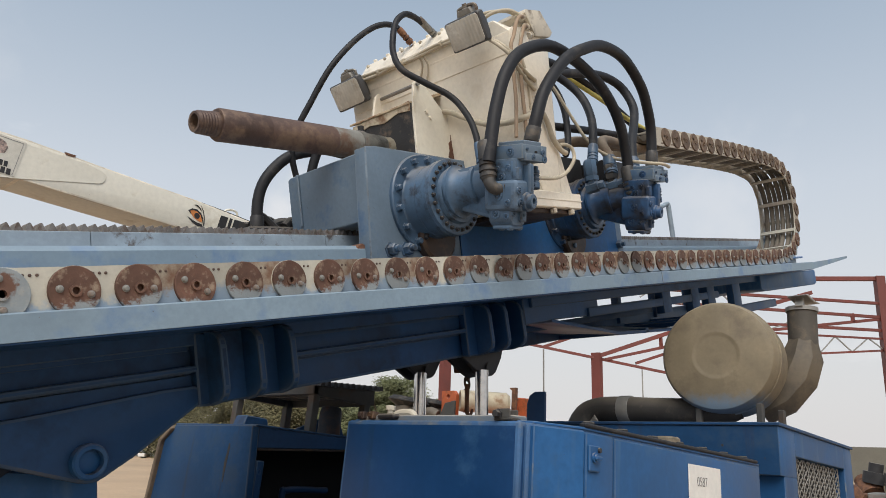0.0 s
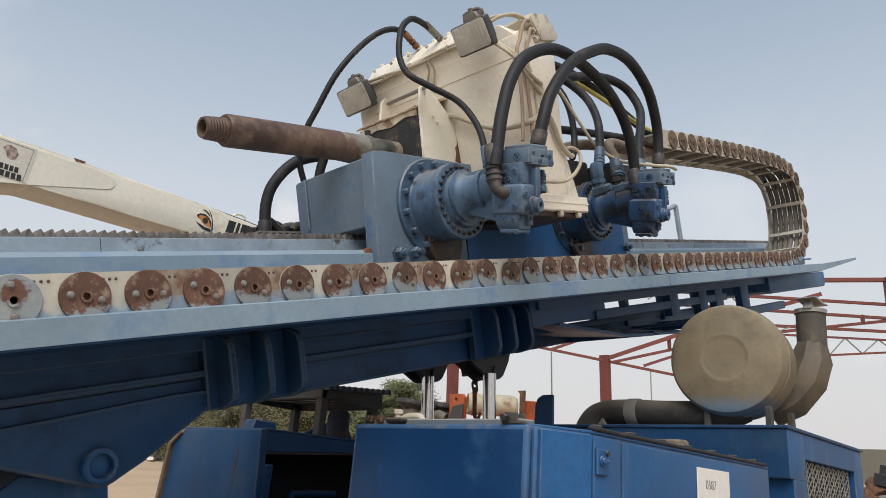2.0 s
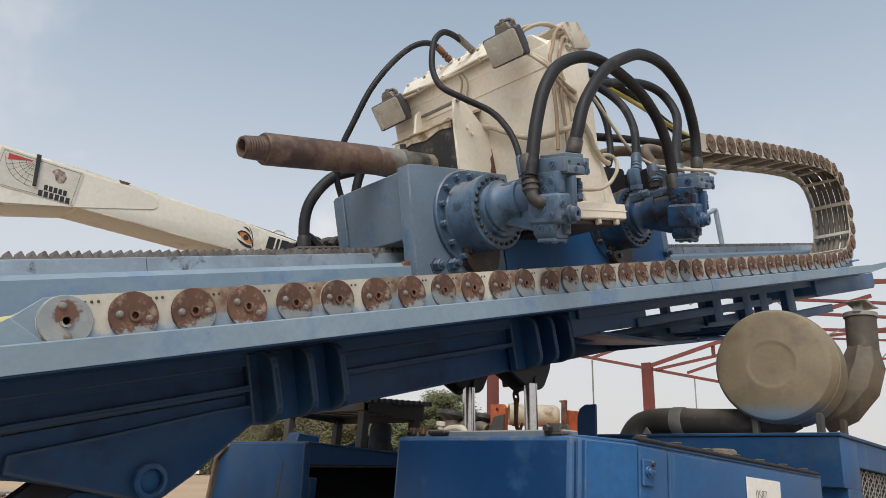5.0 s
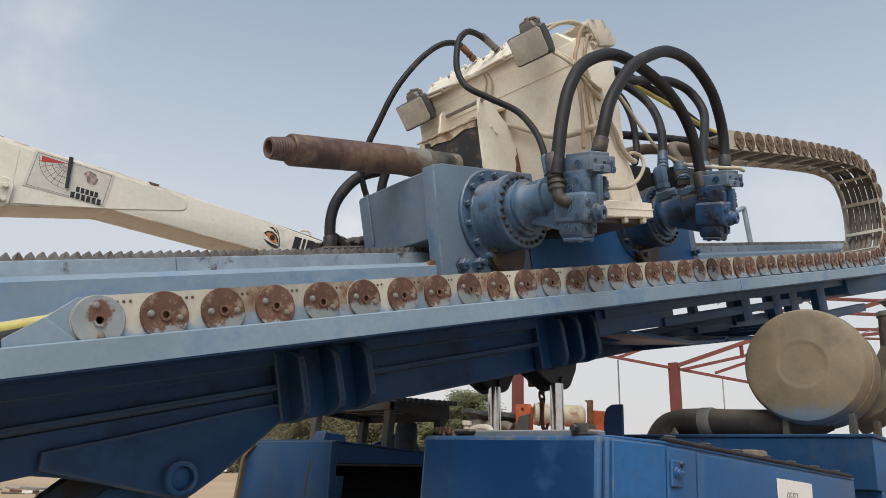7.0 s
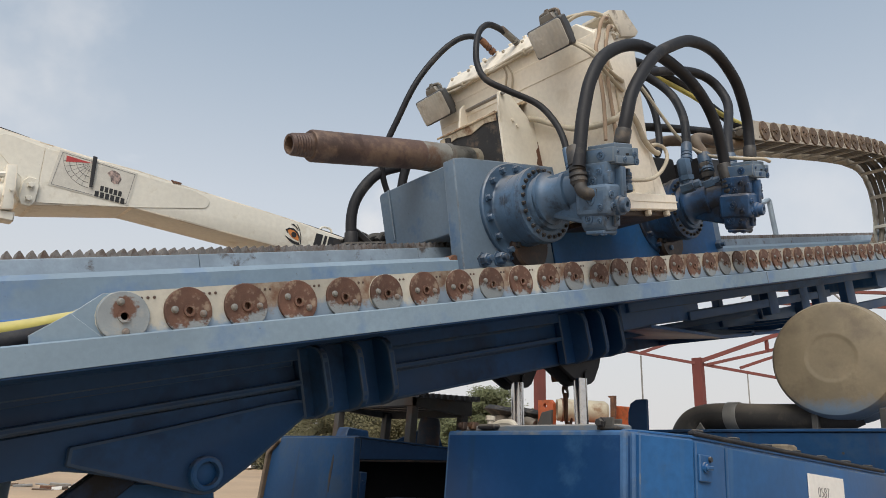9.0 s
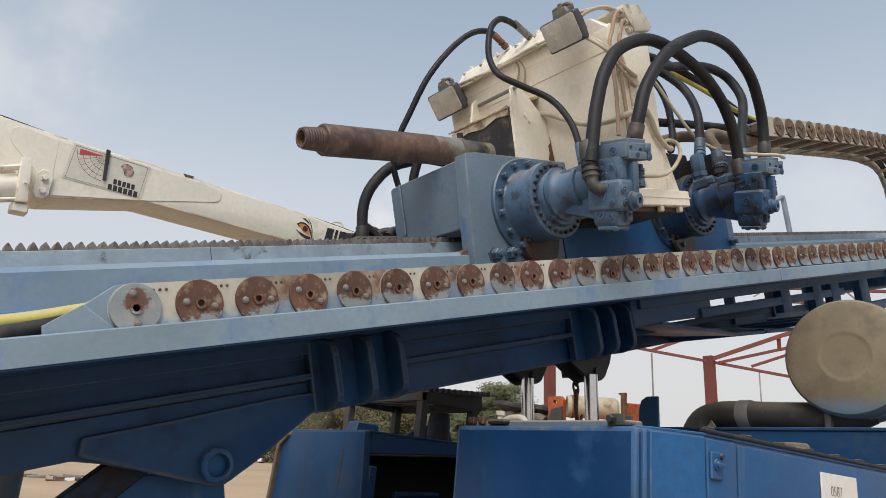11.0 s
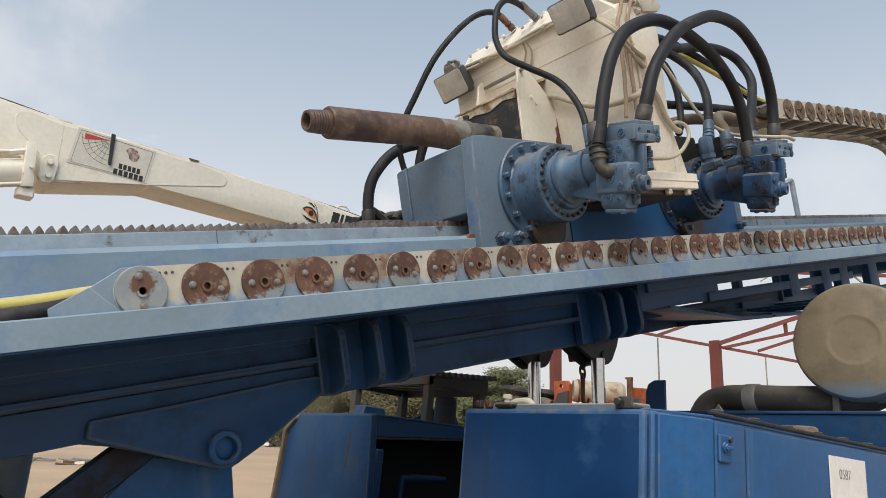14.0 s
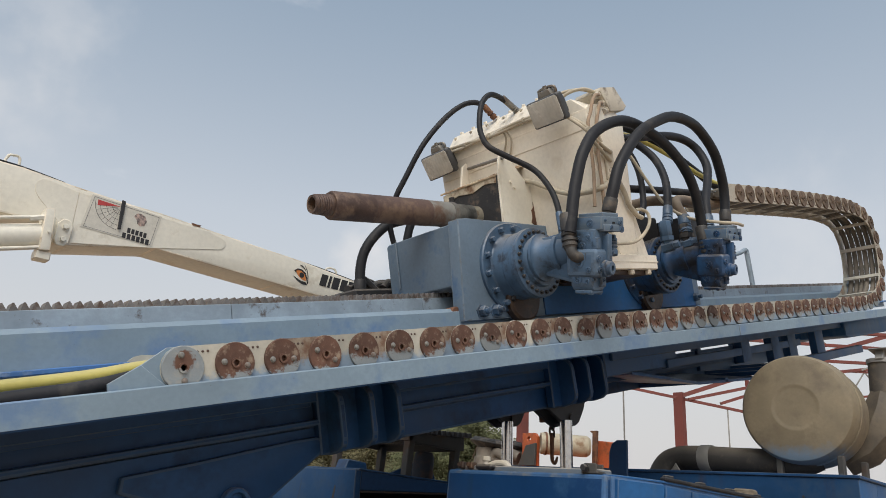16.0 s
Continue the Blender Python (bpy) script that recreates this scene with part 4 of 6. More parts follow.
for s, tilt_ in ((1.489, 0.10), (2.69, 0.03)):
    turned("elbow_fitting", (s, -0.11, 0.335), (tilt_, 0.04, 0.7), [(0, 0.026), (0.010, 0.030), (0.012, 0.033), (0.024, 0.033), (0.026, 0.028), (0.032, 0.028), (0.034, 0.034), (0.046, 0.034), (0.048, 0.027), (0.056, 0.027), (0.058, 0.033), (0.070, 0.033), (0.072, 0.029), (0.078, 0.029), (0.081, 0.0325), (0.150, 0.0325), (0.156, 0.030), (0.158, 0.027)], M_fit, head, 18)
    bm = B()
    tube(bm, [(s, -0.112, 0.345), (s - 0.002, -0.118, 0.315), (s + 0.012, -0.13, 0.297), (s + 0.045, -0.15, 0.292)], 0.024, 14, 5)
    lathe(bm, (s + 0.03, -0.142, 0.294), (0.9, -0.5, -0.05), [(0, 0.034), (0.022, 0.034), (0.023, 0.028), (0.035, 0.026)], 6)
    part("elbow_bend", bm, M_fit, head, "dark plated elbow")
for p, top_, mat_ in (((2.50, 0.0, 0.405), 0.13, M_motor), ((2.71, 0.0, 0.43), 0.10, M_fit), ((2.83, 0.05, 0.44), 0.08, M_fit)):
    turned("hose_fitting", p, (0.04, 0.02, 1), [(0, 0.026), (0.02, 0.026), (0.021, 0.036), (0.045, 0.036), (0.046, 0.028), (0.055, 0.033), (top_ - 0.01, 0.033), (top_, 0.026)], mat_, head, 6)
    turned("hose_nut", (p[0], p[1], p[2] - 0.01), (0.2, -1, 0.1), [(-0.03, 0.03), (0.03, 0.03), (0.032, 0.022), (0.06, 0.02)], M_motor, head, 6)
hose("hose", [(2.55, 0.3, 1.08), (2.85, 0.25, 1.13), (3.12, 0.22, 1.165), (3.29, 0.2, 1.155), (3.38, 0.17, 1.095), (3.37, 0.12, 0.97), (3.25, 0.08, 0.83), (3.10, 0.04, 0.69), (3.0, 0.0, 0.52)], 0.026, M_rubber, None, M_motor, "black hydraulic hose")
hose("hose", [(2.5, 0.3, 1.12), (2.64, 0.25, 1.10), (2.74, 0.2, 1.04), (2.765, 0.13, 0.935), (2.70, 0.06, 0.795), (2.615, 0.02, 0.665), (2.54, 0.0, 0.545)], 0.022, M_rubber, None, M_motor, "black hydraulic hose")
hose("hose", [(2.5, 0.34, 1.20), (2.84, 0.32, 1.205), (3.15, 0.28, 1.115), (3.45, 0.24, 0.975), (3.60, 0.2, 0.88), (3.9, 0.16, 0.82)], 0.024, M_rubber, label="black hydraulic hose")
hose("hose", [(2.5, 0.36, 1.17), (2.84, 0.33, 1.165), (3.03, 0.3, 1.12), (3.25, 0.25, 1.03), (3.42, 0.21, 0.945), (3.646, 0.18, 0.88), (3.95, 0.16, 0.82)], 0.014, M_yellow, label="thin yellow hose")
hose("hose", [(2.52, 0.22, 1.06), (2.62, 0.2, 0.97), (2.645, 0.18, 0.845), (2.60, 0.16, 0.68), (2.54, 0.15, 0.60)], 0.018, M_rubber, label="black hydraulic hose")
hose("hose", [(2.55, 0.22, 0.775), (2.873, 0.18, 0.779), (3.25, 0.15, 0.783), (3.64, 0.13, 0.79), (3.9, 0.12, 0.80)], 0.022, M_rubber, label="black hydraulic hose")
hose("hose", [(2.58, 0.35, 0.69), (2.75, 0.3, 0.716), (2.854, 0.25, 0.732), (3.05, 0.2, 0.728), (3.25, 0.18, 0.728), (3.6, 0.16, 0.755)], 0.03, M_brown, label="dusty brown hose")
hose("hose", [(2.72, 0.0, 0.50), (2.755, 0.02, 0.58), (2.765, 0.05, 0.645), (2.83, 0.08, 0.69), (2.956, 0.1, 0.708), (3.2, 0.13, 0.716), (3.6, 0.16, 0.74)], 0.028, M_brown, M_motor, None, "dusty hydraulic hose")
hose("hose", [(1.90, 0.58, 1.235), (1.84, 0.6, 1.295), (1.745, 0.63, 1.285), (1.635, 0.68, 1.205), (1.505, 0.73, 1.06), (1.415, 0.8, 0.888), (1.377, 0.85, 0.79), (1.364, 0.9, 0.667), (1.40, 0.92, 0.53), (1.42, 0.92, 0.4)], 0.0145, M_rubber, M_rust, None, "thin black hose with a rusty fitting", 0.05)
hose("hose", [(1.91, 0.42, 1.21), (1.85, 0.42, 1.24), (1.775, 0.42, 1.262), (1.715, 0.42, 1.256), (1.655, 0.42, 1.205), (1.611, 0.41, 1.12), (1.591, 0.4, 1.033), (1.59, 0.36, 0.946), (1.658, 0.3, 0.881), (1.737, 0.22, 0.803), (1.744, 0.15, 0.703), (1.724, 0.1, 0.598), (1.68, 0.06, 0.455)], 0.0145, M_rubber, M_steel, M_motor, "thin black hose", 0.09)
hose("hose", [(1.7, 0.8, 0.66), (1.526, 0.85, 0.696), (1.462, 0.88, 0.689), (1.351, 0.92, 0.658), (1.25, 0.95, 0.566), (1.204, 0.97, 0.462), (1.179, 0.97, 0.30)], 0.026, M_rubber, None, M_dark, "black hydraulic hose")
hose("hose", [(1.7, 0.8, 0.64), (1.50, 0.82, 0.70), (1.455, 0.85, 0.644), (1.422, 0.88, 0.50)], 0.022, M_rubber, label="black hydraulic hose")
hose("conduit", [(1.875, 0.42, 0.81), (1.862, 0.343, 0.786), (1.862, 0.267, 0.742), (1.862, 0.164, 0.684), (1.862, 0.077, 0.656), (1.855, -0.02, 0.642), (1.862, -0.058, 0.646), (1.90, -0.06, 0.66), (1.955, -0.06, 0.688)], 0.0135, M_wire, label="dusty cable conduit")
# cables from the junction box down the housing's side and from the lamps to the bracket
M_tancable = surface("tan_rubber_cable", (0.33, 0.24, 0.165), 0.7, 0, 0.2, 8, 60, 0.1)
for mat_, r_, pts in ((M_tancable, 0.0085, [(1.975, -0.055, 1.13), (1.93, -0.065, 1.115), (1.895, -0.065, 1.075), (1.874, -0.06, 1.02), (1.844, -0.058, 0.965), (1.837, -0.058, 0.864), (1.826, -0.058, 0.714), (1.79, -0.06, 0.552)]), (M_tancable, 0.0085, [(1.995, -0.055, 1.09), (1.955, -0.066, 1.075), (1.93, -0.062, 1.02), (1.909, -0.058, 0.951), (1.887, -0.058, 0.797), (1.881, -0.058, 0.671), (1.869, -0.06, 0.559)]), (M_wire, 0.0085, [(1.80, 0.06, 1.04), (1.80, -0.02, 0.985), (1.83, -0.06, 0.935), (1.875, -0.06, 0.895), (1.93, -0.06, 0.862), (2.0, -0.06, 0.835)]), (M_wire, 0.0085, [(1.80, 0.045, 1.035), (1.795, -0.03, 0.965), (1.825, -0.062, 0.915), (1.86, -0.062, 0.876), (1.91, -0.062, 0.835), (1.985, -0.062, 0.79)]), (M_wire, 0.0075, [(1.97, -0.06, 1.09), (1.93, -0.06, 1.03), (1.92, -0.055, 0.93), (1.93, -0.058, 0.88)])):
    hose("wire", pts, r_, mat_)
# cables along the lid, tied to it, and those looping behind the valve block
for r_, pts in ((0.0085, [(2.01, -0.03, 1.15), (1.95, 0.0, 1.175), (1.90, 0.06, 1.17), (1.86, 0.12, 1.13)]), (0.008, [(2.02, -0.01, 1.16), (1.96, 0.03, 1.185), (1.88, 0.10, 1.175), (1.84, 0.16, 1.12)]), (0.0085, [(1.83, 0.92, 1.10), (1.822, 0.75, 1.085), (1.825, 0.62, 1.095), (1.82, 0.5, 1.083), (1.825, 0.35, 1.09), (1.82, 0.2, 1.085)]), (0.0085, [(1.83, 0.90, 1.118), (1.822, 0.72, 1.102), (1.825, 0.55, 1.088), (1.82, 0.38, 1.10), (1.825, 0.2, 1.098)]), (0.008, [(1.81, 0.90, 1.06), (1.825, 0.88, 1.09), (1.825, 0.84, 1.10)]), (0.0125, [(2.03, -0.058, 0.69), (2.058, -0.06, 0.642), (2.084, -0.06, 0.58), (2.138, -0.06, 0.533), (2.18, -0.06, 0.522)]), (0.0085, [(2.15, -0.05, 0.56), (2.19, -0.055, 0.565), (2.235, -0.06, 0.553), (2.235, -0.07, 0.515), (2.192, -0.08, 0.47), (2.101, -0.09, 0.415), (1.98, -0.10, 0.38), (1.72, -0.13, 0.36)]), (0.0085, [(2.30, 0.18, 1.10), (2.50, 0.16, 0.98), (2.62, 0.13, 0.808), (2.69, 0.08, 0.659), (2.74, -0.02, 0.56), (2.74, -0.18, 0.50), (2.78, -0.255, 0.478), (2.87, -0.25, 0.472)])):
    hose("wire", pts, r_, M_wire)
for pts in ([(1.825, 0.46, 1.10), (1.85, 0.46, 1.05), (1.866, 0.50, 0.99), (1.868, 0.54, 0.93)], [(1.825, 0.44, 1.10), (1.855, 0.43, 1.04), (1.866, 0.46, 0.97), (1.868, 0.50, 0.92)]):
    hose("wire", pts, 0.005, M_wire)
bm = B()
for q in ((1.822, 0.3, 1.095), (1.823, 0.55, 1.092), (1.823, 0.72, 1.095), (1.828, -0.07, 0.925)):
    lathe(bm, q, (0.1, 1, 0), [(0, 0.017), (0.012, 0.017)], 10)
tagged(part("cable_ties", bm, M_wire, head), kind="stuff")
# valve unit behind the second motor
bm = B()
box(bm, (2.60, 0.24, 0.45), (2.86, 0.34, 0.63), 0.02, 2)
box(bm, (2.86, 0.10, 0.45), (3.12, 0.3, 0.60), 0.02, 2)
part("manifold", bm, M_dark, head, "dark greasy hydraulic manifold")

drod = thing("drill_rod", (1.0, 0.56, 0.58), MAST, "rusty threaded drill rod held in the drill head", "drill rod")
ROD = Vector((0.672, 0.56, 0.640))
bm = B()
prof = [(0.06, 0.0), (0.06, 0.027), (0, 0.029), (0.0, 0.0385)]
for k in range(7):
    prof += [(0.008 + k * 0.0110, 0.0405 + k * 0.0007), (0.013 + k * 0.0110, 0.0432 + k * 0.0007)]
prof += [(0.088, 0.0475), (0.089, 0.058), (0.097, 0.0625), (0.30, 0.063), (0.302, 0.0622), (0.304, 0.063), (0.633, 0.063), (0.635, 0.0605), (0.638, 0.0605)]
lathe(bm, ROD, (1, 0, 0), prof, 48, False)
part("pipe", bm, M_rod, drod, "rusty drill pipe with a tapered thread")
bm = B()
lathe(bm, ROD + Vector((0.638, 0, 0)), (1, 0, 0), [(0, 0.0605), (0.004, 0.0625), (0.142, 0.0615), (0.144, 0.058)], 40)
part("saver_sub", bm, surface("faded_blue_steel", (0.205, 0.205, 0.19), 0.6, 0.15, 0.25, 7, 60, 0.25, stain=(0.13, 0.07, 0.042), amount=0.5, stain_scale=9, chips=0.3), drod, "faded blue-grey saver sub with rust spots")
bm = B()
lathe(bm, ROD + Vector((0.781, 0, 0)), (1, 0, 0), [(0, 0.058), (0.002, 0.0635), (0.028, 0.0635), (0.031, 0.060)], 40)
part("collar", bm, M_steel, drod, "rusty steel collar")
bm = B()
lathe(bm, ROD + Vector((0.811, 0, 0)), (1, 0, 0), [(0, 0.0575), (0.12, 0.0565), (0.122, 0.0555)], 40)
part("worn_sleeve", bm, surface("scuffed_sleeve", (0.17, 0.17, 0.155), 0.5, 0.2, 0.3, 9, 60, 0.3, stain=(0.03, 0.03, 0.03), amount=0.5, stain_scale=12), drod, "grey sleeve with black scuffs")
bm = B()
lathe(bm, ROD + Vector((0.933, 0, 0)), (1, 0, 0), [(0, 0.055), (0.20, 0.055)], 40)
part("spindle", bm, surface("rust_spotted_steel", (0.30, 0.275, 0.215), 0.6, 0.1, 0.25, 7, 60, 0.3, stain=(0.12, 0.075, 0.045), amount=0.25, stain_scale=16), drod, "tan painted spindle")
bm = B()
lathe(bm, ROD + Vector((0.821, 0, 0.052)), (0, 0, 1), [(0, 0.017), (0.018, 0.017), (0.019, 0.013), (0.036, 0.0145)], 12)
part("grease_plug", bm, M_dark, drod)

# ---- machine body ----
near = thing("service_cabinet", (0.8, 1.4, -1.6), BODY, "deep blue sheet-steel cabinet with a white numbered sign", "cabinet")
bm = B()
prism(bm, [(0.012, 1.80), (0.012, 1.17), (0.03, 1.135), (0.185, 1.064), (1.57, 1.064), (1.57, 1.83), (0.03, 1.83)], "z", -1.68, -0.004, 0.006, 2)
nb = part("body", bm, M_blue, near)
bm = B()
box(bm, (-0.006, 1.138, -1.5), (0.03, 1.835, -0.0025), 0.014, 3)
part("front_door", bm, M_door, near, "deep blue door with rounded edges, darkened for the mast's shade")
bm = B()
prism(bm, [(0.03, 1.118), (0.178, 1.052), (0.183, 1.066), (0.035, 1.135)], "z", -1.5, -0.01, 0.003)
part("corner_panel", bm, M_blue, near)
bm = B()
box(bm, (0.188, 1.052, -1.5), (0.335, 1.066, -0.012), 0.004, 2)
part("hinge_panel", bm, M_blue, near)
bm = B()
box(bm, (0.345, 1.05, -1.5), (1.50, 1.066, -0.014), 0.005, 2)
sd = part("side_door", bm, M_blue, near, "long deep blue side door")
bm = B()
box(bm, (0.838, 1.045, -0.42), (1.108, 1.049, -0.048), 0.001)
sign = part("sign", bm, M_signw, sd, "white sheet sign with black digits")
fc = bpy.data.curves.new("digits", "FONT")
fc.offset = -0.0011
fc.body, fc.size, fc.align_x, fc.extrude = "0587", 0.046, "CENTER", 0.0006
tmp = new("tmp", fc)
deps = bpy.context.evaluated_depsgraph_get()
me = bpy.data.meshes.new_from_object(tmp.evaluated_get(deps))
bpy.data.objects.remove(tmp)
bm = B()
bm.from_mesh(me)
bmesh.ops.transform(bm, matrix=pose(0.943, 1.044, -0.117, 90, 0, 0) @ Matrix.Diagonal((0.95, 1.0, 1, 1)), verts=bm.verts)
part("digits", bm, M_greyink, sign, "black printed digits")
# latch plate
bm = B()
box(bm, (0.192, 1.043, -0.115), (0.25, 1.052, -0.045), 0.003)
la = part("latch", bm, M_blue, nb, "blue latch plate with a turn handle")
bm = B()
lathe(bm, (0.215, 1.044, -0.078), (0, -1, 0), [(0, 0.014), (0.006, 0.014), (0.007, 0.009), (0.012, 0.009), (0.0125, 0.0)], 16, False)
box(bm, (0.207, 1.030, -0.083), (0.24, 1.036, -0.073), 0.002)
part("turn_handle", bm, M_blue, la)
bm = B()
lathe(bm, (0.24, 1.043, -0.056), (0, -1, 0), [(0, 0.008), (0.006, 0.007)], 10)
part("rivet", bm, M_dark, la)
# lid, seal and lid fittings
bm = B()
prism(bm, [(0.025, 1.83), (0.025, 1.165), (0.045, 1.13), (0.188, 1.06), (1.56, 1.06), (1.56, 1.83)], "z", 0.004, 0.012, 0.002)
lidn = part("lid", bm, M_blue, near, "deep blue dusty lid")
lidn.location.z = -0.010
bm = B()
prism(bm, [(0.02, 1.80), (0.02, 1.18), (0.06, 1.16), (0.06, 1.80)], "z", 0.004, 0.0255, 0.004)
part("front_bar", bm, M_bar, lidn, "dusty grey-blue bar along the lid")
bm = B()
prism(bm, [(0.19, 1.054), (1.53, 1.054), (1.53, 1.078), (0.19, 1.078)], "z", 0.012, 0.024, 0.004)
part("rubber_seal", bm, M_rubber, lidn, "black rubber edge seal")
for k in range(7):
    bm = B()
    hexbolt(bm, (0.26 + 0.2 * k, 1.09, 0.012), (0, 0, 1), 0.018, 0.022)
    part("lid_bolt", bm, M_dark, lidn)
bm = B()
lathe(bm, (0.86, 1.13, 0.012), (0, 0, 1), [(0, 0.040), (0.018, 0.040), (0.019, 0.043), (0.032, 0.043), (0.038, 0.036), (0.040, 0.0)], 28, False)
part("filler_cap", bm, M_captan, lidn, "tan round filler cap")
bm = B()
box(bm, (0.0, 1.17, 0.008), (0.05, 1.235, 0.018), 0.003)
box(bm, (0.0, 1.178, 0.014), (0.007, 1.228, 0.04), 0.003)
box(bm, (0.035, 1.178, 0.014), (0.042, 1.228, 0.04), 0.003)
hg = part("hinge", bm, M_dkgrey, lidn)
bm = B()
hexbolt(bm, (-0.004, 1.215, 0.025), (-1, 0, 0), 0.011, 0.015)
part("hinge_bolt", bm, M_dark, hg)
bm = B()
box(bm, (-0.004, 1.62, 0.012), (0.03, 1.70, 0.028), 0.006)
part("clasp", bm, M_dark, lidn)
for y in (1.74, 1.785):
    bm = B()
    hexbolt(bm, (0.02, y, 0.026), (-1, 0, 0), 0.009, 0.022)
    box(bm, (0.005, y - 0.015, 0.012), (0.035, y + 0.008, 0.036), 0.003)
    part("side_clip", bm, M_rustgrease, lidn)
bm = B()
rod(bm, (0.09, 1.735, 0.012), (0.09, 1.735, 0.062), 0.010, 12)
lathe(bm, (0.09, 1.735, 0.05), (0, 0, 1), [(0, 0.016), (0.014, 0.016), (0.015, 0.01)], 8)
tube(bm, [(0.10, 1.73, 0.03), (0.105, 1.70, 0.042), (0.11, 1.66, 0.043), (0.115, 1.645, 0.03), (0.115, 1.64, 0.012)], 0.012, 10)
part("breather_pipe", bm, M_creamdirt, lidn, "small cream breather pipe")

far = thing("service_cabinet", (0.8, 3.3, -1.6), BODY, "blue sheet-steel cabinet with an open dark side bay", "cabinet")
bm = B()
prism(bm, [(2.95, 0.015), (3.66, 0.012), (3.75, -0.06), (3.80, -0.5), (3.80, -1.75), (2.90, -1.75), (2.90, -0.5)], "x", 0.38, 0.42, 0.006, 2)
fpan = part("front_panel", bm, M_dimblue, far, "streaked blue front panel, darkened to look dimmer")
bm = B()
prism(bm, [(3.113, -0.07), (3.121, -0.073), (3.128, -0.12), (3.136, -0.16), (3.135, -0.21), (3.129, -0.245), (3.123, -0.25), (3.120, -0.19), (3.112, -0.13), (3.108, -0.09)], "x", 0.3785, 0.381)
part("rust_stain", bm, surface("rust_stained_paint", (0.030, 0.032, 0.040), 0.75, 0, 0.5, 14, 60, 0.15, stain=(0.06, 0.038, 0.024), amount=0.5, stain_scale=16), fpan, "brown rust stain down the paint")
bm = B()
prism(bm, [(0.42, 0.012), (1.62, 0.012), (1.62, -0.012), (0.97, -0.046), (0.42, -0.086)], "y", 2.95, 2.975, 0.004)
hd = part("bay_header", bm, M_dkblue, far)
bm = B()
prism(bm, [(0.42, -0.0875), (0.97, -0.0475), (1.60, -0.0145), (1.60, -0.024), (0.97, -0.057), (0.42, -0.097)], "y", 2.94, 2.96, 0.002)
part("bay_lip", bm, M_rustgrease, hd, "rusted folded lip")
bm = B()
box(bm, (0.421, 2.93, -1.6), (0.465, 2.975, -0.14), 0.006)
lathe(bm, (0.443, 2.93, -0.19), (0, -1, 0), [(0, 0.012), (0.004, 0.012), (0.004, 0.007), (-0.004, 0.005)], 12, False)
part("bay_post", bm, M_dkblue, far)
bm = B()
box(bm, (0.43, 3.4, -1.6), (1.6, 3.42, 0.0), 0)
box(bm, (1.58, 2.96, -1.6), (1.6, 3.78, 0.0), 0)
box(bm, (0.43, 2.96, -1.62), (1.6, 3.78, -1.58), 0)
part("bay_lining", bm, M_void, far, "near-black lining that paints the bay's inner shade")
bm = B()
box(bm, (0.40, 2.945, 0.012), (1.62, 3.70, 0.022), 0.003)
part("lid", bm, M_dkblue, far, "dusty blue lid")
bm = B()
prism(bm, [(3.665, -0.01), (3.76, -0.075), (3.81, -0.55), (3.83, -0.55), (3.785, -0.065), (3.675, 0.01)], "x", 0.36, 0.40, 0.005)
part("edge_seal", bm, M_brown, far, "dusty brown edge strip")
bm = B()
tube(bm, [(0.66, 3.05, -0.7), (0.66, 3.03, -0.31), (0.69, 3.03, -0.265), (0.95, 3.05, -0.255)], 0.016, 12)
part("bay_pipe", bm, M_dkblue, far, "blue bent pipe")
# grating stand and the stub behind it on the far cabinet
stand = thing("grating_stand", (0.9, 3.25, 0.02), BODY, "small grey steel stand with a corrugated top", "steel stand")
tilt = pose(0.71, 2.95, 0.248, 0, -4.5, 0)
bm, b = B(), B()
prism(b, [(0, 0.0), (0.42, 0.0), (0.42, -0.078), (0.36, -0.082), (0.0, -0.044)], "y", 0.0, 0.03, 0.003)
prism(b, [(0, 0.0), (0.42, 0.0), (0.42, -0.078), (0.36, -0.082), (0.0, -0.044)], "y", 0.72, 0.75, 0.003)
box(b, (-0.004, 0.0, -0.044), (0.03, 0.75, 0.004), 0.004)
box(b, (0.39, 0.031, -0.085), (0.42, 0.719, 0.0), 0.003)
merge(bm, b, tilt)
part("frame", bm, M_dkgrey, stand)
for k in range(11):
    bm, b = B(), B()
    prism(b, [(0.02 + k * 0.041, 0.0), (0.025 + k * 0.041, 0.024), (0.043 + k * 0.041, 0.026), (0.047 + k * 0.041, 0.0)], "y", -0.025, 0.77)
    merge(bm, b, tilt)
    part("slat", bm, M_dark, stand)
for k in range(5):
    bm, b = B(), B()
    box(b, (0.031 + k * 0.075, 0.031, -0.03 - 0.004 * k), (0.08 + k * 0.075, 0.719, -0.022 - 0.004 * k), 0)
    merge(bm, b, tilt)
    part("under_sheet", bm, M_dark, stand)
for x, y, z in ((0.735, 2.975, 0.222), (1.085, 2.975, 0.22), (0.735, 3.66, 0.222), (1.085, 3.67, 0.22)):
    bm = B()
    box(bm, (x - 0.021, y - 0.024, 0.02), (x + 0.021, y + 0.024, z), 0.003)
    part("leg", bm, M_dkgrey, stand)
stub = thing("exhaust_stub", (0.96, 3.1, 0.02), BODY, "short rust-streaked exhaust stub on the cabinet lid", "exhaust pipe")
bm = B()
lathe(bm, (0.96, 3.1, 0.02), (0, 0, 1), [(0, 0.062), (0.12, 0.06), (0.15, 0.052), (0.155, 0.04)], 28)
part("pipe", bm, surface("rusting_blue_paint", (0.022, 0.028, 0.040), 0.7, 0, 0.3, 6, 60, 0.2, stain=(0.075, 0.04, 0.028), amount=0.5, stain_scale=10), stub)
bm = B()
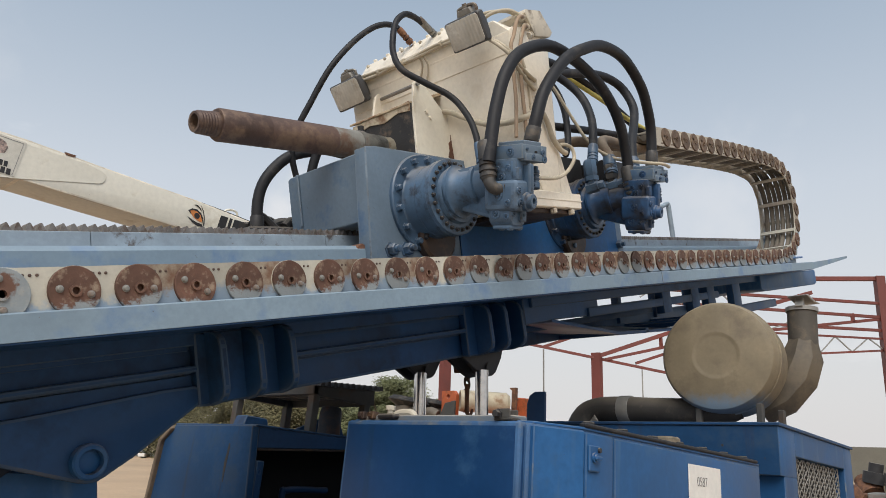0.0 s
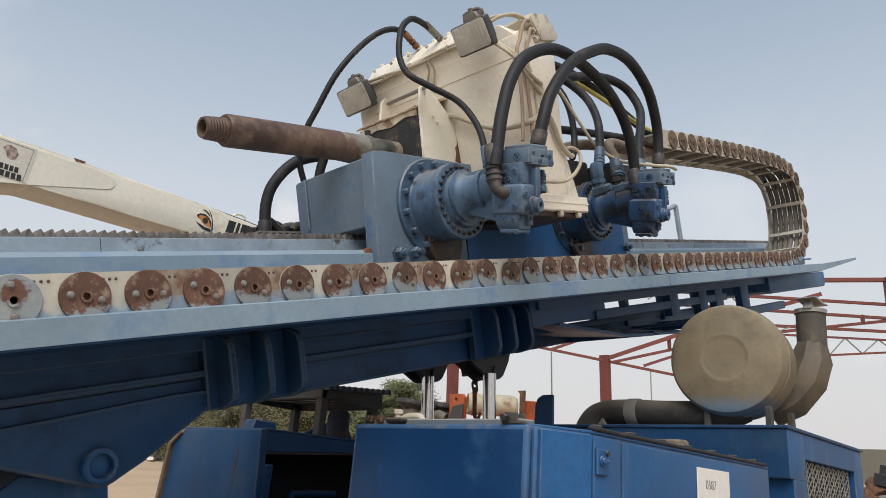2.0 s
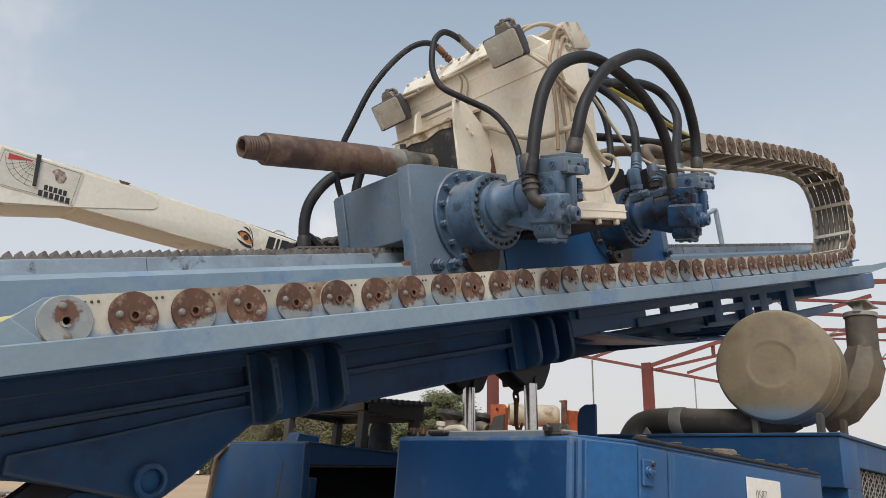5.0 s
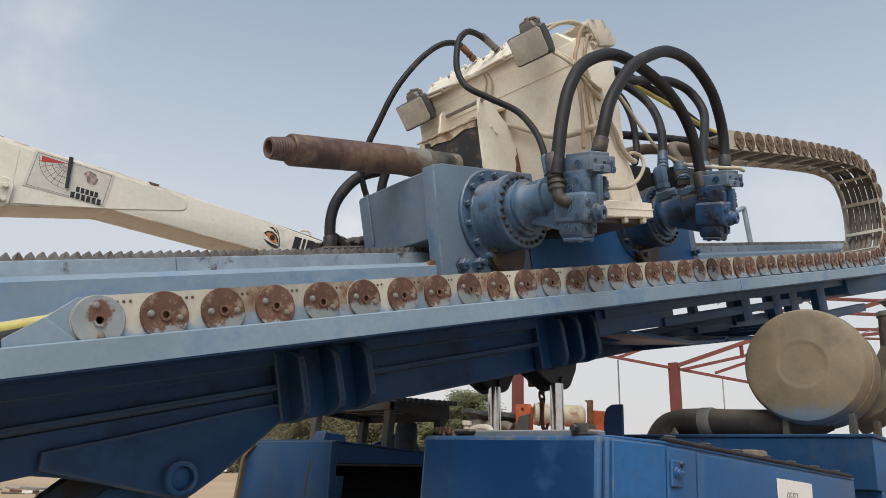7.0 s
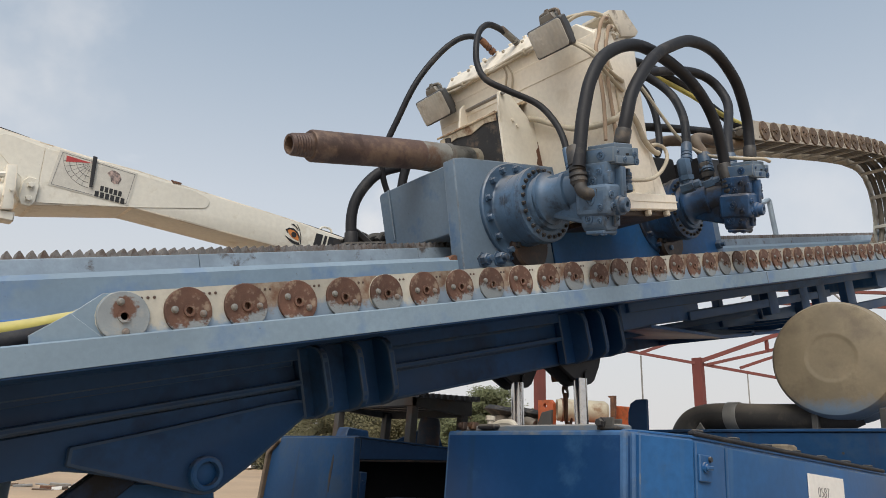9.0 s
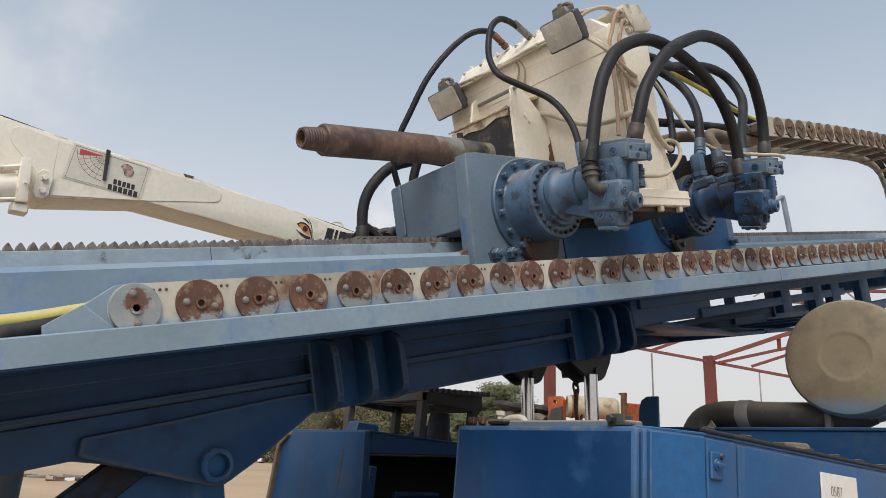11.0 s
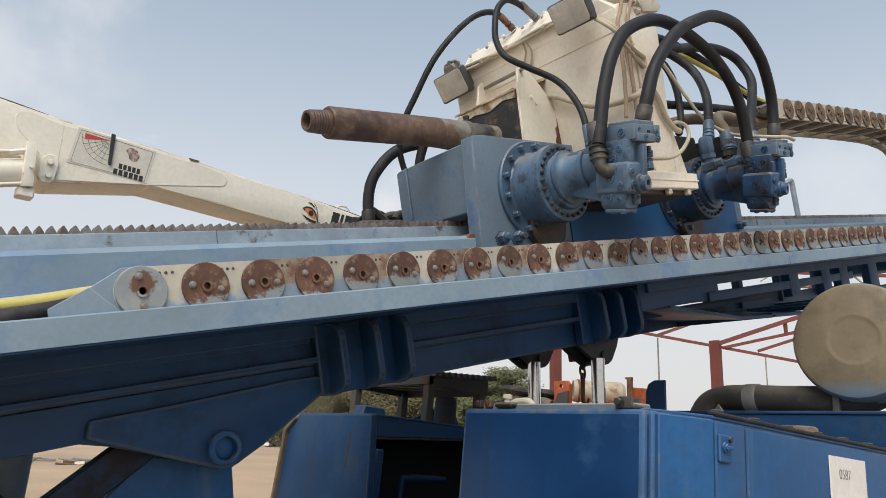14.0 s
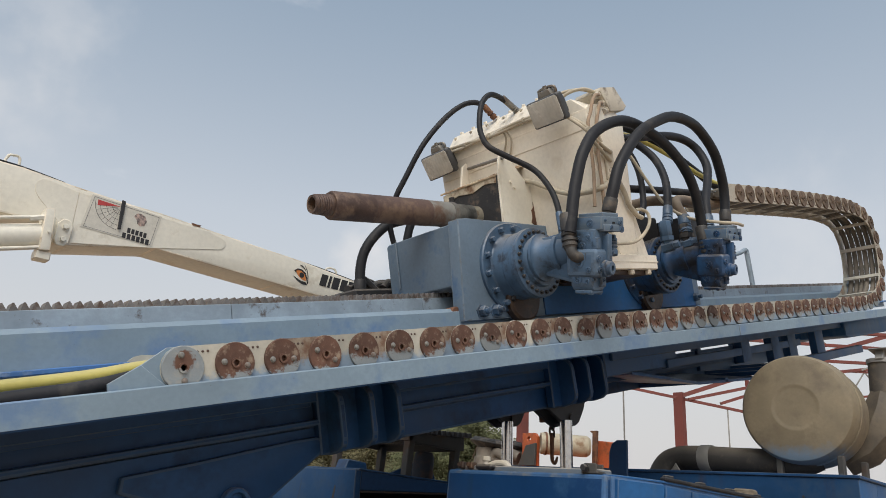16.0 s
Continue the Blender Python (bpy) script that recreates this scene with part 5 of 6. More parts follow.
prism(bm, [(0.80, 0.02), (1.2, 0.02), (1.12, 0.17)], "y", 3.24, 3.26, 0.002)
prism(bm, [(0.55, 0.02), (0.72, 0.02), (0.70, 0.08), (0.57, 0.085)], "y", 3.3, 3.4, 0.006)
part("gusset", bm, M_dkblue, stub)

hood = thing("engine_hood", (2.4, 2, -1.6), BODY, "deep blue engine hood with a mesh grille", "engine hood")
bm = B()
box(bm, (1.83, 1.06, -0.028), (2.05, 3.5, 0.185), 0.006, 2)
box(bm, (1.875, 1.0605, -1.9), (2.05, 3.5, -0.026), 0.004)
box(bm, (2.045, 1.0603, 0.07), (2.885, 3.5, 0.185), 0.003)
box(bm, (2.045, 1.13, -1.9), (2.885, 3.5, 0.072))
box(bm, (2.88, 1.06, -1.9), (3.04, 3.5, 0.185), 0.006, 2)
part("body", bm, M_blue, hood)
bm = B()
box(bm, (1.815, 1.05, 0.185), (3.05, 3.52, 0.2), 0.003)
part("roof_plate", bm, M_dkblue, hood)
# Black sheet behind the mesh paints the shade inside the hood.
bm = B()
box(bm, (2.05, 1.11, -0.8), (2.87, 1.115, 0.066))
part("grille_dark", bm, M_void, hood)
bm = B()
step = 0.043
k = -30
while k * step < 0.9:
    for sgn in (1, -1):
        pts = []
        x0 = 2.06 + k * step
        for t in range(0, 27):
            x = x0 + t * step
            z = 0.065 - t * step * 0.9 if sgn == 1 else 0.065 - (26 - t) * step * 0.9
            if 2.055 <= x <= 2.865:
                pts.append((x, 1.078 if (t + k) % 2 else 1.083, z))
        if len(pts) > 1:
            tube(bm, pts, 0.0026, 4, 1, False)
    k += 1
tagged(part("grille_mesh", bm, M_grey, hood, "diamond wire mesh"), kind="stuff")
bm = B()
lathe(bm, (1.824, 1.31, 0.095), (-1, 0, 0), [(0, 0.006), (0.002, 0.006)], 10)
part("screw", bm, M_dark, hood)
# Added sheet over the one-piece hood: its darker colour dims the front side.
bm = B()
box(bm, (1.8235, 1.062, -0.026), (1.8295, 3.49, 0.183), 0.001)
part("front_panel", bm, M_dimblue, hood, "thin added sheet, darker and rust-streaked, dimming the hood front")
flap = thing("rain_flap", (1.7, 2.22, 0.0), BODY, "upright dark blue steel flap on the machine top", "steel flap")
bm = B()
prism(bm, [(2.335, 0.0), (2.335, 0.28), (2.32, 0.325), (2.285, 0.345), (2.215, 0.345), (2.205, 0.0)], "x", 1.70, 1.715, 0.004)
part("plate", bm, M_dkblue, flap)
bm = B()
box(bm, (1.55, 1.835, -0.9), (1.86, 2.96, 0.045), 0.006)
box(bm, (1.62, 1.7, 0.0), (1.82, 2.35, 0.05), 0.006)
part("deck", bm, M_blue, flap, "blue deck plate")

# Unseen block, added to keep light bounced off the sand from the undersides.
chassis = thing("unseen_chassis_block", (1.5, 2.4, -1.6), BODY, "unseen plain dark block under the machine, stops bounced light", "chassis")
bm = B()
box(bm, (0.05, 1.83, -1.7), (3.0, 2.92, -0.55), 0.02)
part("frame", bm, M_dark, chassis)

# ---- air cleaner and exhaust ----
filt = thing("air_cleaner", (2.2, 1.353, 0.2), BODY, "round tan air cleaner with an intake pipe on the hood", "air cleaner")
FC = Vector((1.985, 1.388, 0.549))
FD = Vector((1.0, 0.10, 0.0)).normalized()
bm = B()
lathe(bm, FC, FD, [(0.004, 0.0), (0.004, 0.095), (0.0035, 0.106), (0.001, 0.114), (0.001, 0.124), (0.004, 0.136), (0.004, 0.24), (0.014, 0.268), (0.035, 0.281), (0.10, 0.284), (0.102, 0.289), (0.115, 0.289), (0.117, 0.284), (0.26, 0.284), (0.30, 0.25), (0.31, 0.1)], 72, False)
part("canister", bm, surface("tan_sheet_with_blue_overspray", (0.195, 0.16, 0.105), 0.6, 0, 0.2, 5, 60, 0.12, stain=(0.125, 0.10, 0.068), amount=0.36, stain_scale=6, chips=0.12, chip_col=(0.09, 0.07, 0.05), dust=0.15, below=(0.118, 0.035, (0.12, 0.175, 0.24))), filt, "tan dented canister with a ringed cover")
bm = B()
lathe(bm, (2.47, 1.106, 0.64), (0, -0.03, 1), [(0, 0.075), (0.02, 0.073), (0.21, 0.073), (0.212, 0.077), (0.235, 0.077), (0.237, 0.068)], 36)
ip = part("intake_pipe", bm, surface("sooty_sheet", (0.075, 0.066, 0.055), 0.7, 0.1, 0.3, 6, 60, 0.2, stain=(0.16, 0.125, 0.085), amount=0.3), filt, "dark upright intake pipe")
bm = B()
lathe(bm, (2.47, 1.0995, 0.853), (0, -0.03, 1), [(0, 0.0805), (0.022, 0.0805)], 36)
part("clamp", bm, M_grey, ip, "bright band clamp")
bm = B()
prism(bm, [(2.38, 0.865), (2.40, 0.92), (2.42, 0.925), (2.43, 0.89), (2.48, 0.87)], "y", 1.07, 1.11, 0.004)
prism(bm, [(2.36, 0.918), (2.40, 0.932), (2.52, 0.925), (2.62, 0.93), (2.50, 0.910)], "y", 1.04, 1.14, 0.003)
part("rain_flap", bm, M_grey, ip, "small bent rain flap")
bm = B()
tube(bm, [(2.47, 1.106, 0.69), (2.462, 1.116, 0.60), (2.45, 1.15, 0.50), (2.43, 1.225, 0.405), (2.40, 1.33, 0.335)], (0.076, 0.108, 0.117, 0.116, 0.10), 8, 1, False)
# Tan base darkened for the elbow's shaded side, with brown stains on top.
part("intake_elbow", bm, surface("shaded_tan_sheet", (0.115, 0.093, 0.065), 0.65, 0, 0.25, 4, 60, 0.1, stain=(0.055, 0.045, 0.035), amount=0.5, stain_scale=5), filt, "tan sheet intake elbow")
for x, y in ((2.03, 1.20), (2.03, 1.50), (2.28, 1.18), (2.28, 1.5)):
    bm = B()
    box(bm, (x - 0.015, y - 0.015, 0.2), (x + 0.02, y + 0.015, 0.31), 0.004)
    part("foot", bm, M_dkgrey, filt)
bm = B()
box(bm, (1.95, 1.08, 0.198), (2.45, 1.75, 0.208), 0.002)
part("base_plate", bm, M_dkblue, filt)

pipe = thing("exhaust_elbow", (2.1, 2.0, 0.2), BODY, "black bent pipe with a pale clamp lying along the hood", "pipe")
bm = B()
tube(bm, [(2.02, 2.24, 0.0), (2.05, 2.225, 0.16), (2.08, 2.19, 0.255), (2.10, 2.12, 0.293), (2.10, 1.98, 0.298), (2.11, 1.75, 0.288), (2.12, 1.45, 0.285), (2.15, 1.35, 0.32)], 0.07, 24)
part("hose", bm, surface("dusty_black_rubber", (0.035, 0.033, 0.031), 0.7, 0, 0.4, 6, 60, 0.2, stain=(0.085, 0.07, 0.055), amount=0.3, stain_scale=8, dust=0.35), pipe, "dusty black rubber pipe")
bm = B()
lathe(bm, (2.10, 1.975, 0.297), (0.02, -1, 0), [(0, 0.069), (0.0, 0.0735), (0.004, 0.075), (0.064, 0.075), (0.068, 0.0735), (0.068, 0.069)], 32, False)
part("clamp_band", bm, M_grey, pipe, "pale grey clamp band")
bm = B()
prism(bm, [(2.15, 0.19), (2.05, 0.19), (2.10, 0.26)], "x", 2.02, 2.03, 0.002)
part("stay", bm, M_steel, pipe)

# ---- mast: platform, handrail, legs ----
plat = thing("mast_walkway", (3.6, 0.6, -0.4), MAST, "blue steel walkway hung under the mast, toned dark for shade", "walkway")
bm = B()
box(bm, (2.25, 0.28, -0.163), (6.9, 0.34, -0.113), 0.004)
box(bm, (2.25, 0.9, -0.15), (6.9, 0.98, -0.113), 0.004)
part("long_beam", bm, M_dkblue, plat)
bm = B()
prism(bm, [(2.20, -0.113), (2.20, -0.245), (2.45, -0.238), (2.80, -0.245), (2.93, -0.215), (2.93, -0.113)], "y", 0.30, 0.42, 0.006)
part("end_plate", bm, M_dkblue, plat)
for corners in ([(2.44, 0.30, -0.25), (3.14, 0.30, -0.378), (3.20, 0.98, -0.325), (2.80, 0.98, -0.25)], [(3.14, 0.30, -0.378), (4.05, 0.30, -0.432), (4.15, 0.98, -0.37), (3.20, 0.98, -0.325)]):
    bm = B()
    lower = [bm.verts.new(c) for c in corners]
    upper = [bm.verts.new((c[0], c[1], c[2] + 0.016)) for c in corners]
    bm.faces.new(lower)
    bm.faces.new(upper)
    for k in range(4):
        bm.faces.new((lower[k], lower[(k + 1) % 4], upper[(k + 1) % 4], upper[k]))
    part("deck_plate", bm, M_dkblue, plat)
for lo, hi in (((2.80, 0.285, -0.250), (4.75, 0.335, -0.200)), ((3.0, 0.93, -0.40), (6.0, 0.96, -0.300)), ((3.1, 0.92, -0.262), (5.15, 0.96, -0.205)), ((4.1, 0.27, -0.40), (6.05, 0.33, -0.335)), ((2.6, 0.62, -0.30), (4.3, 0.66, -0.26))):
    bm = B()
    box(bm, lo, hi, 0.005, 2)
    part("rail", bm, M_dkblue, plat)
for lo, hi in ((3.752, 3.878), (4.228, 4.36), (4.522, 4.662), (5.05, 5.215)):
    bm = B()
    box(bm, (lo, 0.282, -0.40 if lo > 4 else -0.30), (hi, 0.338, -0.113), 0.006, 2)
    part("hanger", bm, M_dkblue, plat)
for s in (4.35, 5.0, 5.7):
    bm = B()
    box(bm, (s - 0.03, 0.9, -0.36), (s + 0.03, 0.96, -0.113), 0.004)
    part("hanger", bm, M_dkblue, plat)
for s in (3.5, 4.0, 4.45, 4.9):
    bm = B()
    box(bm, (s - 0.02, 0.3, -0.40), (s + 0.02, 0.95, -0.37), 0.003)
    part("cross_bar", bm, M_dkblue, plat)
bm = B()
prism(bm, [(5.65, -0.113), (5.65, -0.235), (5.75, -0.256), (7.36, -0.262), (7.42, -0.24), (7.42, -0.113)], "y", 0.25, 0.95, 0.010, 2)
part("end_box", bm, M_blue, plat, "deep blue end box under the mast")

rail = thing("handrail", (5.4, 0.95, 0.14), MAST, "grey tubular handrail on the mast", "handrail")
for s in (4.45, 5.60):
    bm = B()
    rod(bm, (s, 0.93, 0.14), (s, 0.93, 0.62 if s > 5 else 0.46), 0.022, 12)
    part("post", bm, M_rack, rail)
bm = B()
tube(bm, [(5.60, 0.93, 0.58), (5.60, 0.93, 0.625), (5.56, 0.93, 0.63), (5.35, 0.93, 0.585), (4.47, 0.93, 0.47), (4.45, 0.93, 0.45)], 0.02, 12, 4)
part("top_tube", bm, M_rack, rail)

hoses = thing("tray_hose", (-0.6, 0.1, -0.05), MAST, "yellow hose lying in the chain tray", "hose")
bm = B()
tube(bm, [(-1.6, 0.12, -0.03), (-0.9, 0.12, -0.016), (-0.55, 0.12, -0.009), (-0.40, 0.12, -0.005), (-0.32, 0.12, -0.001), (-0.24, 0.12, 0.007), (-0.16, 0.12, 0.012)], 0.0185, 16)
part("hose", bm, M_yellow, hoses, "dusty yellow hose")
hoses = thing("tray_hose", (-0.6, 0.05, -0.07), MAST, "dusty dark hose lying in the chain tray", "hose")
bm = B()
tube(bm, [(-1.6, 0.06, -0.055), (-0.8, 0.06, -0.05), (-0.485, 0.06, -0.040), (-0.41, 0.06, -0.037), (-0.32, 0.065, -0.029), (-0.2, 0.08, -0.01)], 0.022, 14)
part("hose", bm, M_rubber, hoses)

stayt = thing("mast_stay", (0.0, 0.52, -1.0), MAST, "blue plate stay with a black diagonal strut under the mast", "mast support")
bm = B()
prism(bm, [(-0.02, -0.43), (0.23, -0.50), (0.16, -1.75), (-0.9, -1.6), (-0.42, -0.72)], "y", 0.50, 0.60, 0.006)
part("plate", bm, M_blue, stayt)
bm = B()
prism(bm, [(-0.09, -0.372), (0.0, -0.41), (0.0, -0.43), (-0.95, -0.93), (-0.95, -0.82)], "y", 0.47, 0.52, 0.004)
part("strut", bm, surface("black_paint", (0.009, 0.010, 0.013), 0.55, 0, 0.3, 4, 50, 0.08, stain=(0.012, 0.03, 0.07), amount=0.3, spec=0.25), stayt, "black diagonal strut")
post = thing("jack_leg", (-0.42, 1.0, -1.9), MAST, "grey jack leg with a dark hose beside the mast", "jack leg")
bm = B()
rod(bm, (-0.27, 0.95, -0.35), (-0.69, 0.95, -1.95), 0.058, 24)
part("tube", bm, M_pale, post)
bm = B()
tube(bm, [(-0.40, 0.88, -0.35), (-0.34, 0.86, -0.52), (-0.20, 0.85, -0.70), (-0.15, 0.85, -1.0)], 0.022, 10)
part("hose", bm, M_rubber, post)

# chain hanging beside the lift cylinder
hang = thing("hanging_chain", (2.0, 0.62, -0.6), MAST, "short dark steel chain hanging under the mast", "chain")
dn = Matrix.Rotation(radians(12.9), 3, "Y") @ Vector((0, 0, -1))
for k in range(2):
    bm = B()
    c = Vector((2.075, 0.60, -0.455)) + dn * (0.042 * k)
    ring = []
    for a in range(0, 361, 30):
        p = Vector((math.cos(radians(a)) * 0.014, 0, math.sin(radians(a)) * 0.03))
        if k % 2:
            p = Vector((0, p.x, p.z))
        ring.append(c + p)
    tube(bm, ring, 0.006, 8, 2)
    part("chain_link", bm, M_rustgrease, hang)
bm = B()
top = Vector((2.066, 0.60, -0.50))
tube(bm, [top, top + dn * 0.04, top + dn * 0.12, top + dn * 0.15 + Vector((0.01, 0, 0)), top + dn * 0.155 + Vector((0.03, 0, 0)), top + dn * 0.13 + Vector((0.045, 0, 0))], (0.013, 0.012, 0.010, 0.010, 0.009, 0.005), 10, 4)
part("hook", bm, M_rust, hang, "rusty hook")
bm = B()
box(bm, (2.02, 0.56, -0.44), (2.075, 0.64, -0.34), 0.004)
part("hook_block", bm, M_rust, hang)

# ---- crane ----
crane = thing("crane_boom", (-0.8, 3.75, 0), None, "white knuckle crane boom folded beside the mast", "crane")
bm = B()
prism(bm, [(-1.0, 3.04), (0.17, 2.985), (0.30, 2.985), (0.54, 2.964), (0.80, 2.950), (1.0, 2.946), (1.37, 2.921), (1.90, 2.890), (2.28, 2.853), (3.2, 2.72), (3.2, 2.60), (2.09, 2.692), (1.755, 2.707), (0.993, 2.74), (0.56, 2.645), (0.50, 2.64), (0.46, 2.735), (0.174, 2.732), (-1.0, 2.71)], "y", 3.63, 3.88, 0.01, 2)
boom = part("boom", bm, M_white, crane)
bm = B()
prism(bm, [(0.57, 2.935), (1.28, 2.912), (1.36, 2.895)] + arc(1.345, 2.865, 0.043, 20, -70, 6) + [(1.005, 2.743), (0.57, 2.66)], "y", 3.6265, 3.632, 0.001)
part("doubler", bm, M_white, boom)
bm = B()
prism(bm, [(0.569, 2.936), (0.43, 2.955), (0.395, 2.953), (0.374, 2.938), (0.367, 2.915), (0.372, 2.882), (0.394, 2.852), (0.495, 2.762), (0.50, 2.67), (0.569, 2.67)], "y", 3.6266, 3.632, 0.0015)
part("link_plate", bm, M_white, boom)
bm = B()
prism(bm, [(0.497, 2.66), (0.51, 2.632), (0.545, 2.630), (0.565, 2.655), (0.572, 2.74), (0.557, 2.768), (0.522, 2.772), (0.50, 2.745)], "y", 3.606, 3.62, 0.003)
pinp = part("pin_plate", bm, M_white, boom)
for z in (2.665, 2.73):
    bm = B()
    hexbolt(bm, (0.535, 3.606, z), (0, -1, 0), 0.014, 0.018)
    part("pin_bolt", bm, M_white, pinp)
bm = B()
rod(bm, (-1.0, 3.585, 2.22), (0.44, 3.585, 2.652), 0.064, 28)
rod(bm, (-1.0, 3.53, 2.31), (0.43, 3.53, 2.735), 0.009, 10)
rod(bm, (-1.0, 3.53, 2.155), (0.44, 3.53, 2.585), 0.009, 10)
rod(bm, (0.36, 3.53, 2.708), (0.42, 3.53, 2.731), 0.014, 6)
jack = part("boom_cylinder", bm, M_white, crane, "cream boom cylinder")
bm = B()
prism(bm, [(0.415, 2.775), (0.458, 2.785), (0.474, 2.575), (0.425, 2.565)], "y", 3.515, 3.618, 0.006, 2)
box(bm, (0.415, 3.53, 2.525), (0.485, 3.60, 2.57), 0.006)
rod(bm, (0.45, 3.50, 2.66), (0.45, 3.516, 2.66), 0.007, 6)
part("gland", bm, M_white, jack)
bm = B()
tube(bm, [(0.22, 3.70, 2.99), (0.235, 3.70, 3.045), (0.255, 3.70, 3.055), (0.285, 3.70, 3.05), (0.29, 3.70, 2.985)], 0.007, 8, 4)
part("handle", bm, M_white, crane)
bm = B()
tube(bm, [(2.10, 3.70, 2.865), (2.14, 3.70, 2.91), (2.20, 3.70, 2.91), (2.215, 3.70, 2.855)], 0.007, 8, 4)
part("handle", bm, M_white, crane)
bm = B()
box(bm, (-1.2, 3.55, 0.0), (-0.75, 3.95, 3.0), 0.02)
part("column", bm, M_white, crane)
for pts in ([(-1.0, 3.66, 3.045), (-0.3, 3.66, 3.018), (0.1, 3.66, 2.998), (0.30, 3.66, 2.993), (0.50, 3.66, 2.972)], [(1.88, 3.66, 2.893), (2.1, 3.66, 2.878), (2.35, 3.66, 2.852), (2.7, 3.66, 2.80)]):
    bm = B()
    tube(bm, pts, 0.006, 8, 5)
    part("boom_hose", bm, M_rubber, crane, "thin black hose along the boom")
bm = B()
for p in ((1.17, 2.938), ):
    prism(bm, [(p[0], p[1]), (p[0] + 0.06, p[1] - 0.002), (p[0] + 0.05, p[1] - 0.012), (p[0] + 0.01, p[1] - 0.014)], "y", 3.6275, 3.632)
tagged(part("rust_spots", bm, M_rust, boom, "small rusty chips along the edge"), kind="stuff")
# angle plate with its pendulum needle
bm = B()
prism(bm, [(0.632, 2.944), (1.0, 2.924), (0.975, 2.744), (0.607, 2.758)], "y", 3.6240, 3.6262)
apl = part("angle_plate", bm, M_decal, boom, "silver load angle plate")
for p, q in (((0.644, 2.934), (0.986, 2.915)), ((0.986, 2.915), (0.963, 2.752)), ((0.963, 2.752), (0.620, 2.765)), ((0.620, 2.765), (0.644, 2.934))):
    bm = B()
    tube(bm, [(p[0], 3.6238, p[1]), (q[0], 3.6238, q[1])], 0.0012, 4, 1, False)
    part("border_line", bm, M_greyink, apl)
bm = B()
prism(bm, [(0.777, 2.952), (0.797, 2.950), (0.797, 2.792), (0.782, 2.790)], "y", 3.610, 3.619, 0.002)
part("needle", bm, M_dark, apl, "black pendulum needle")
bm = B()
prism(bm, [(0.663, 2.923), (0.779, 2.917), (0.665, 2.892)], "y", 3.6228, 3.6238)
part("red_sector", bm, M_red, apl)
bm = B()
for r in (0.045, 0.075, 0.105, 0.13):
    q = arc(0.782, 2.918, r, 180, 268, 14)
    tube(bm, [(x, 3.6236, z) for x, z in q], 0.0009, 4, 1, False)
for a in range(190, 268, 13):
    tube(bm, [(0.782 + 0.02 * math.cos(radians(a)), 3.6236, 2.918 + 0.02 * math.sin(radians(a))), (0.782 + 0.13 * math.cos(radians(a)), 3.6236, 2.918 + 0.13 * math.sin(radians(a)))], 0.0008, 4, 1, False)
tagged(part("scale_lines", bm, M_ink, apl), kind="stuff")
bm = B()
prism(bm, [(0.855, 2.885), (0.870, 2.905), (0.890, 2.908), (0.912, 2.898), (0.925, 2.872), (0.915, 2.845), (0.895, 2.838), (0.878, 2.848), (0.872, 2.868)], "y", 3.6228, 3.6238)
part("emblem", bm, surface("grey_print", (0.16, 0.13, 0.125), 0.6, 0, 0.6, 60, 160, 0, stain=(0.55, 0.40, 0.34), amount=0.5, stain_scale=45), apl, "dark mottled emblem")
for x0, z0, w, h, n in ((0.834, 2.800, 0.0215, 0.027, 5), (0.813, 2.768, 0.0245, 0.029, 6)):
    for k in range(n):
        bm = B()
        x, z = x0 + k * w, z0 - 0.055 * k * w
        box(bm, (x, 3.6226, z - h / 2), (x + w * 0.74, 3.6238, z + h / 2))
        part("lettering_bar", bm, M_ink, apl)
# emblem and lettering bars on the boom flank
bm = B()
prism(bm, [(1.868, 2.818), (1.885, 2.826), (1.91, 2.824), (1.932, 2.808), (1.944, 2.785), (1.945, 2.768), (1.925, 2.770), (1.90, 2.780), (1.882, 2.797)], "y", 3.6278, 3.6300)
em = part("emblem", bm, M_eye, boom, "orange almond emblem with black strokes")
bm = B()
lathe(bm, (1.912, 3.6278, 2.798), (0, -1, 0), [(0, 0.017), (0.0012, 0.017)], 18)
part("pupil", bm, M_ink, em)
for pts in ([(1.855, 2.818), (1.878, 2.834), (1.908, 2.835), (1.935, 2.820), (1.950, 2.795), (1.951, 2.765), (1.944, 2.785), (1.932, 2.808), (1.91, 2.824), (1.885, 2.826), (1.868, 2.818), (1.874, 2.800), (1.866, 2.808)], [(1.888, 2.860), (1.915, 2.850), (1.940, 2.828), (1.930, 2.846), (1.908, 2.862)], [(1.925, 2.870), (1.948, 2.838), (1.960, 2.800), (1.963, 2.755), (1.955, 2.745), (1.956, 2.800), (1.944, 2.836)], [(1.855, 2.782), (1.885, 2.756), (1.92, 2.742), (1.955, 2.742), (1.948, 2.757), (1.915, 2.760), (1.885, 2.770)]):
    bm = B()
    prism(bm, pts, "y", 3.6265, 3.6285)
    part("stroke", bm, M_ink, em)
x = 2.045
for w in (0.048, 0.018, 0.052, 0.046, 0.05):
    bm = B()
    z = 2.802 - (x - 2.045) * 0.02
    prism(bm, [(x + 0.016, z + 0.038), (x + w + 0.016, z + 0.037), (x + w, z - 0.040), (x, z - 0.039)], "y", 3.6272, 3.6290)
    part("lettering_bar", bm, M_ink, boom)
    x += w + 0.012
junk = thing("hose_bundle", (1.3, 1.05, 0.22), MAST, "heap of dark hose fittings on the mast behind the carriage", "hoses")
rnd = random.Random(9)
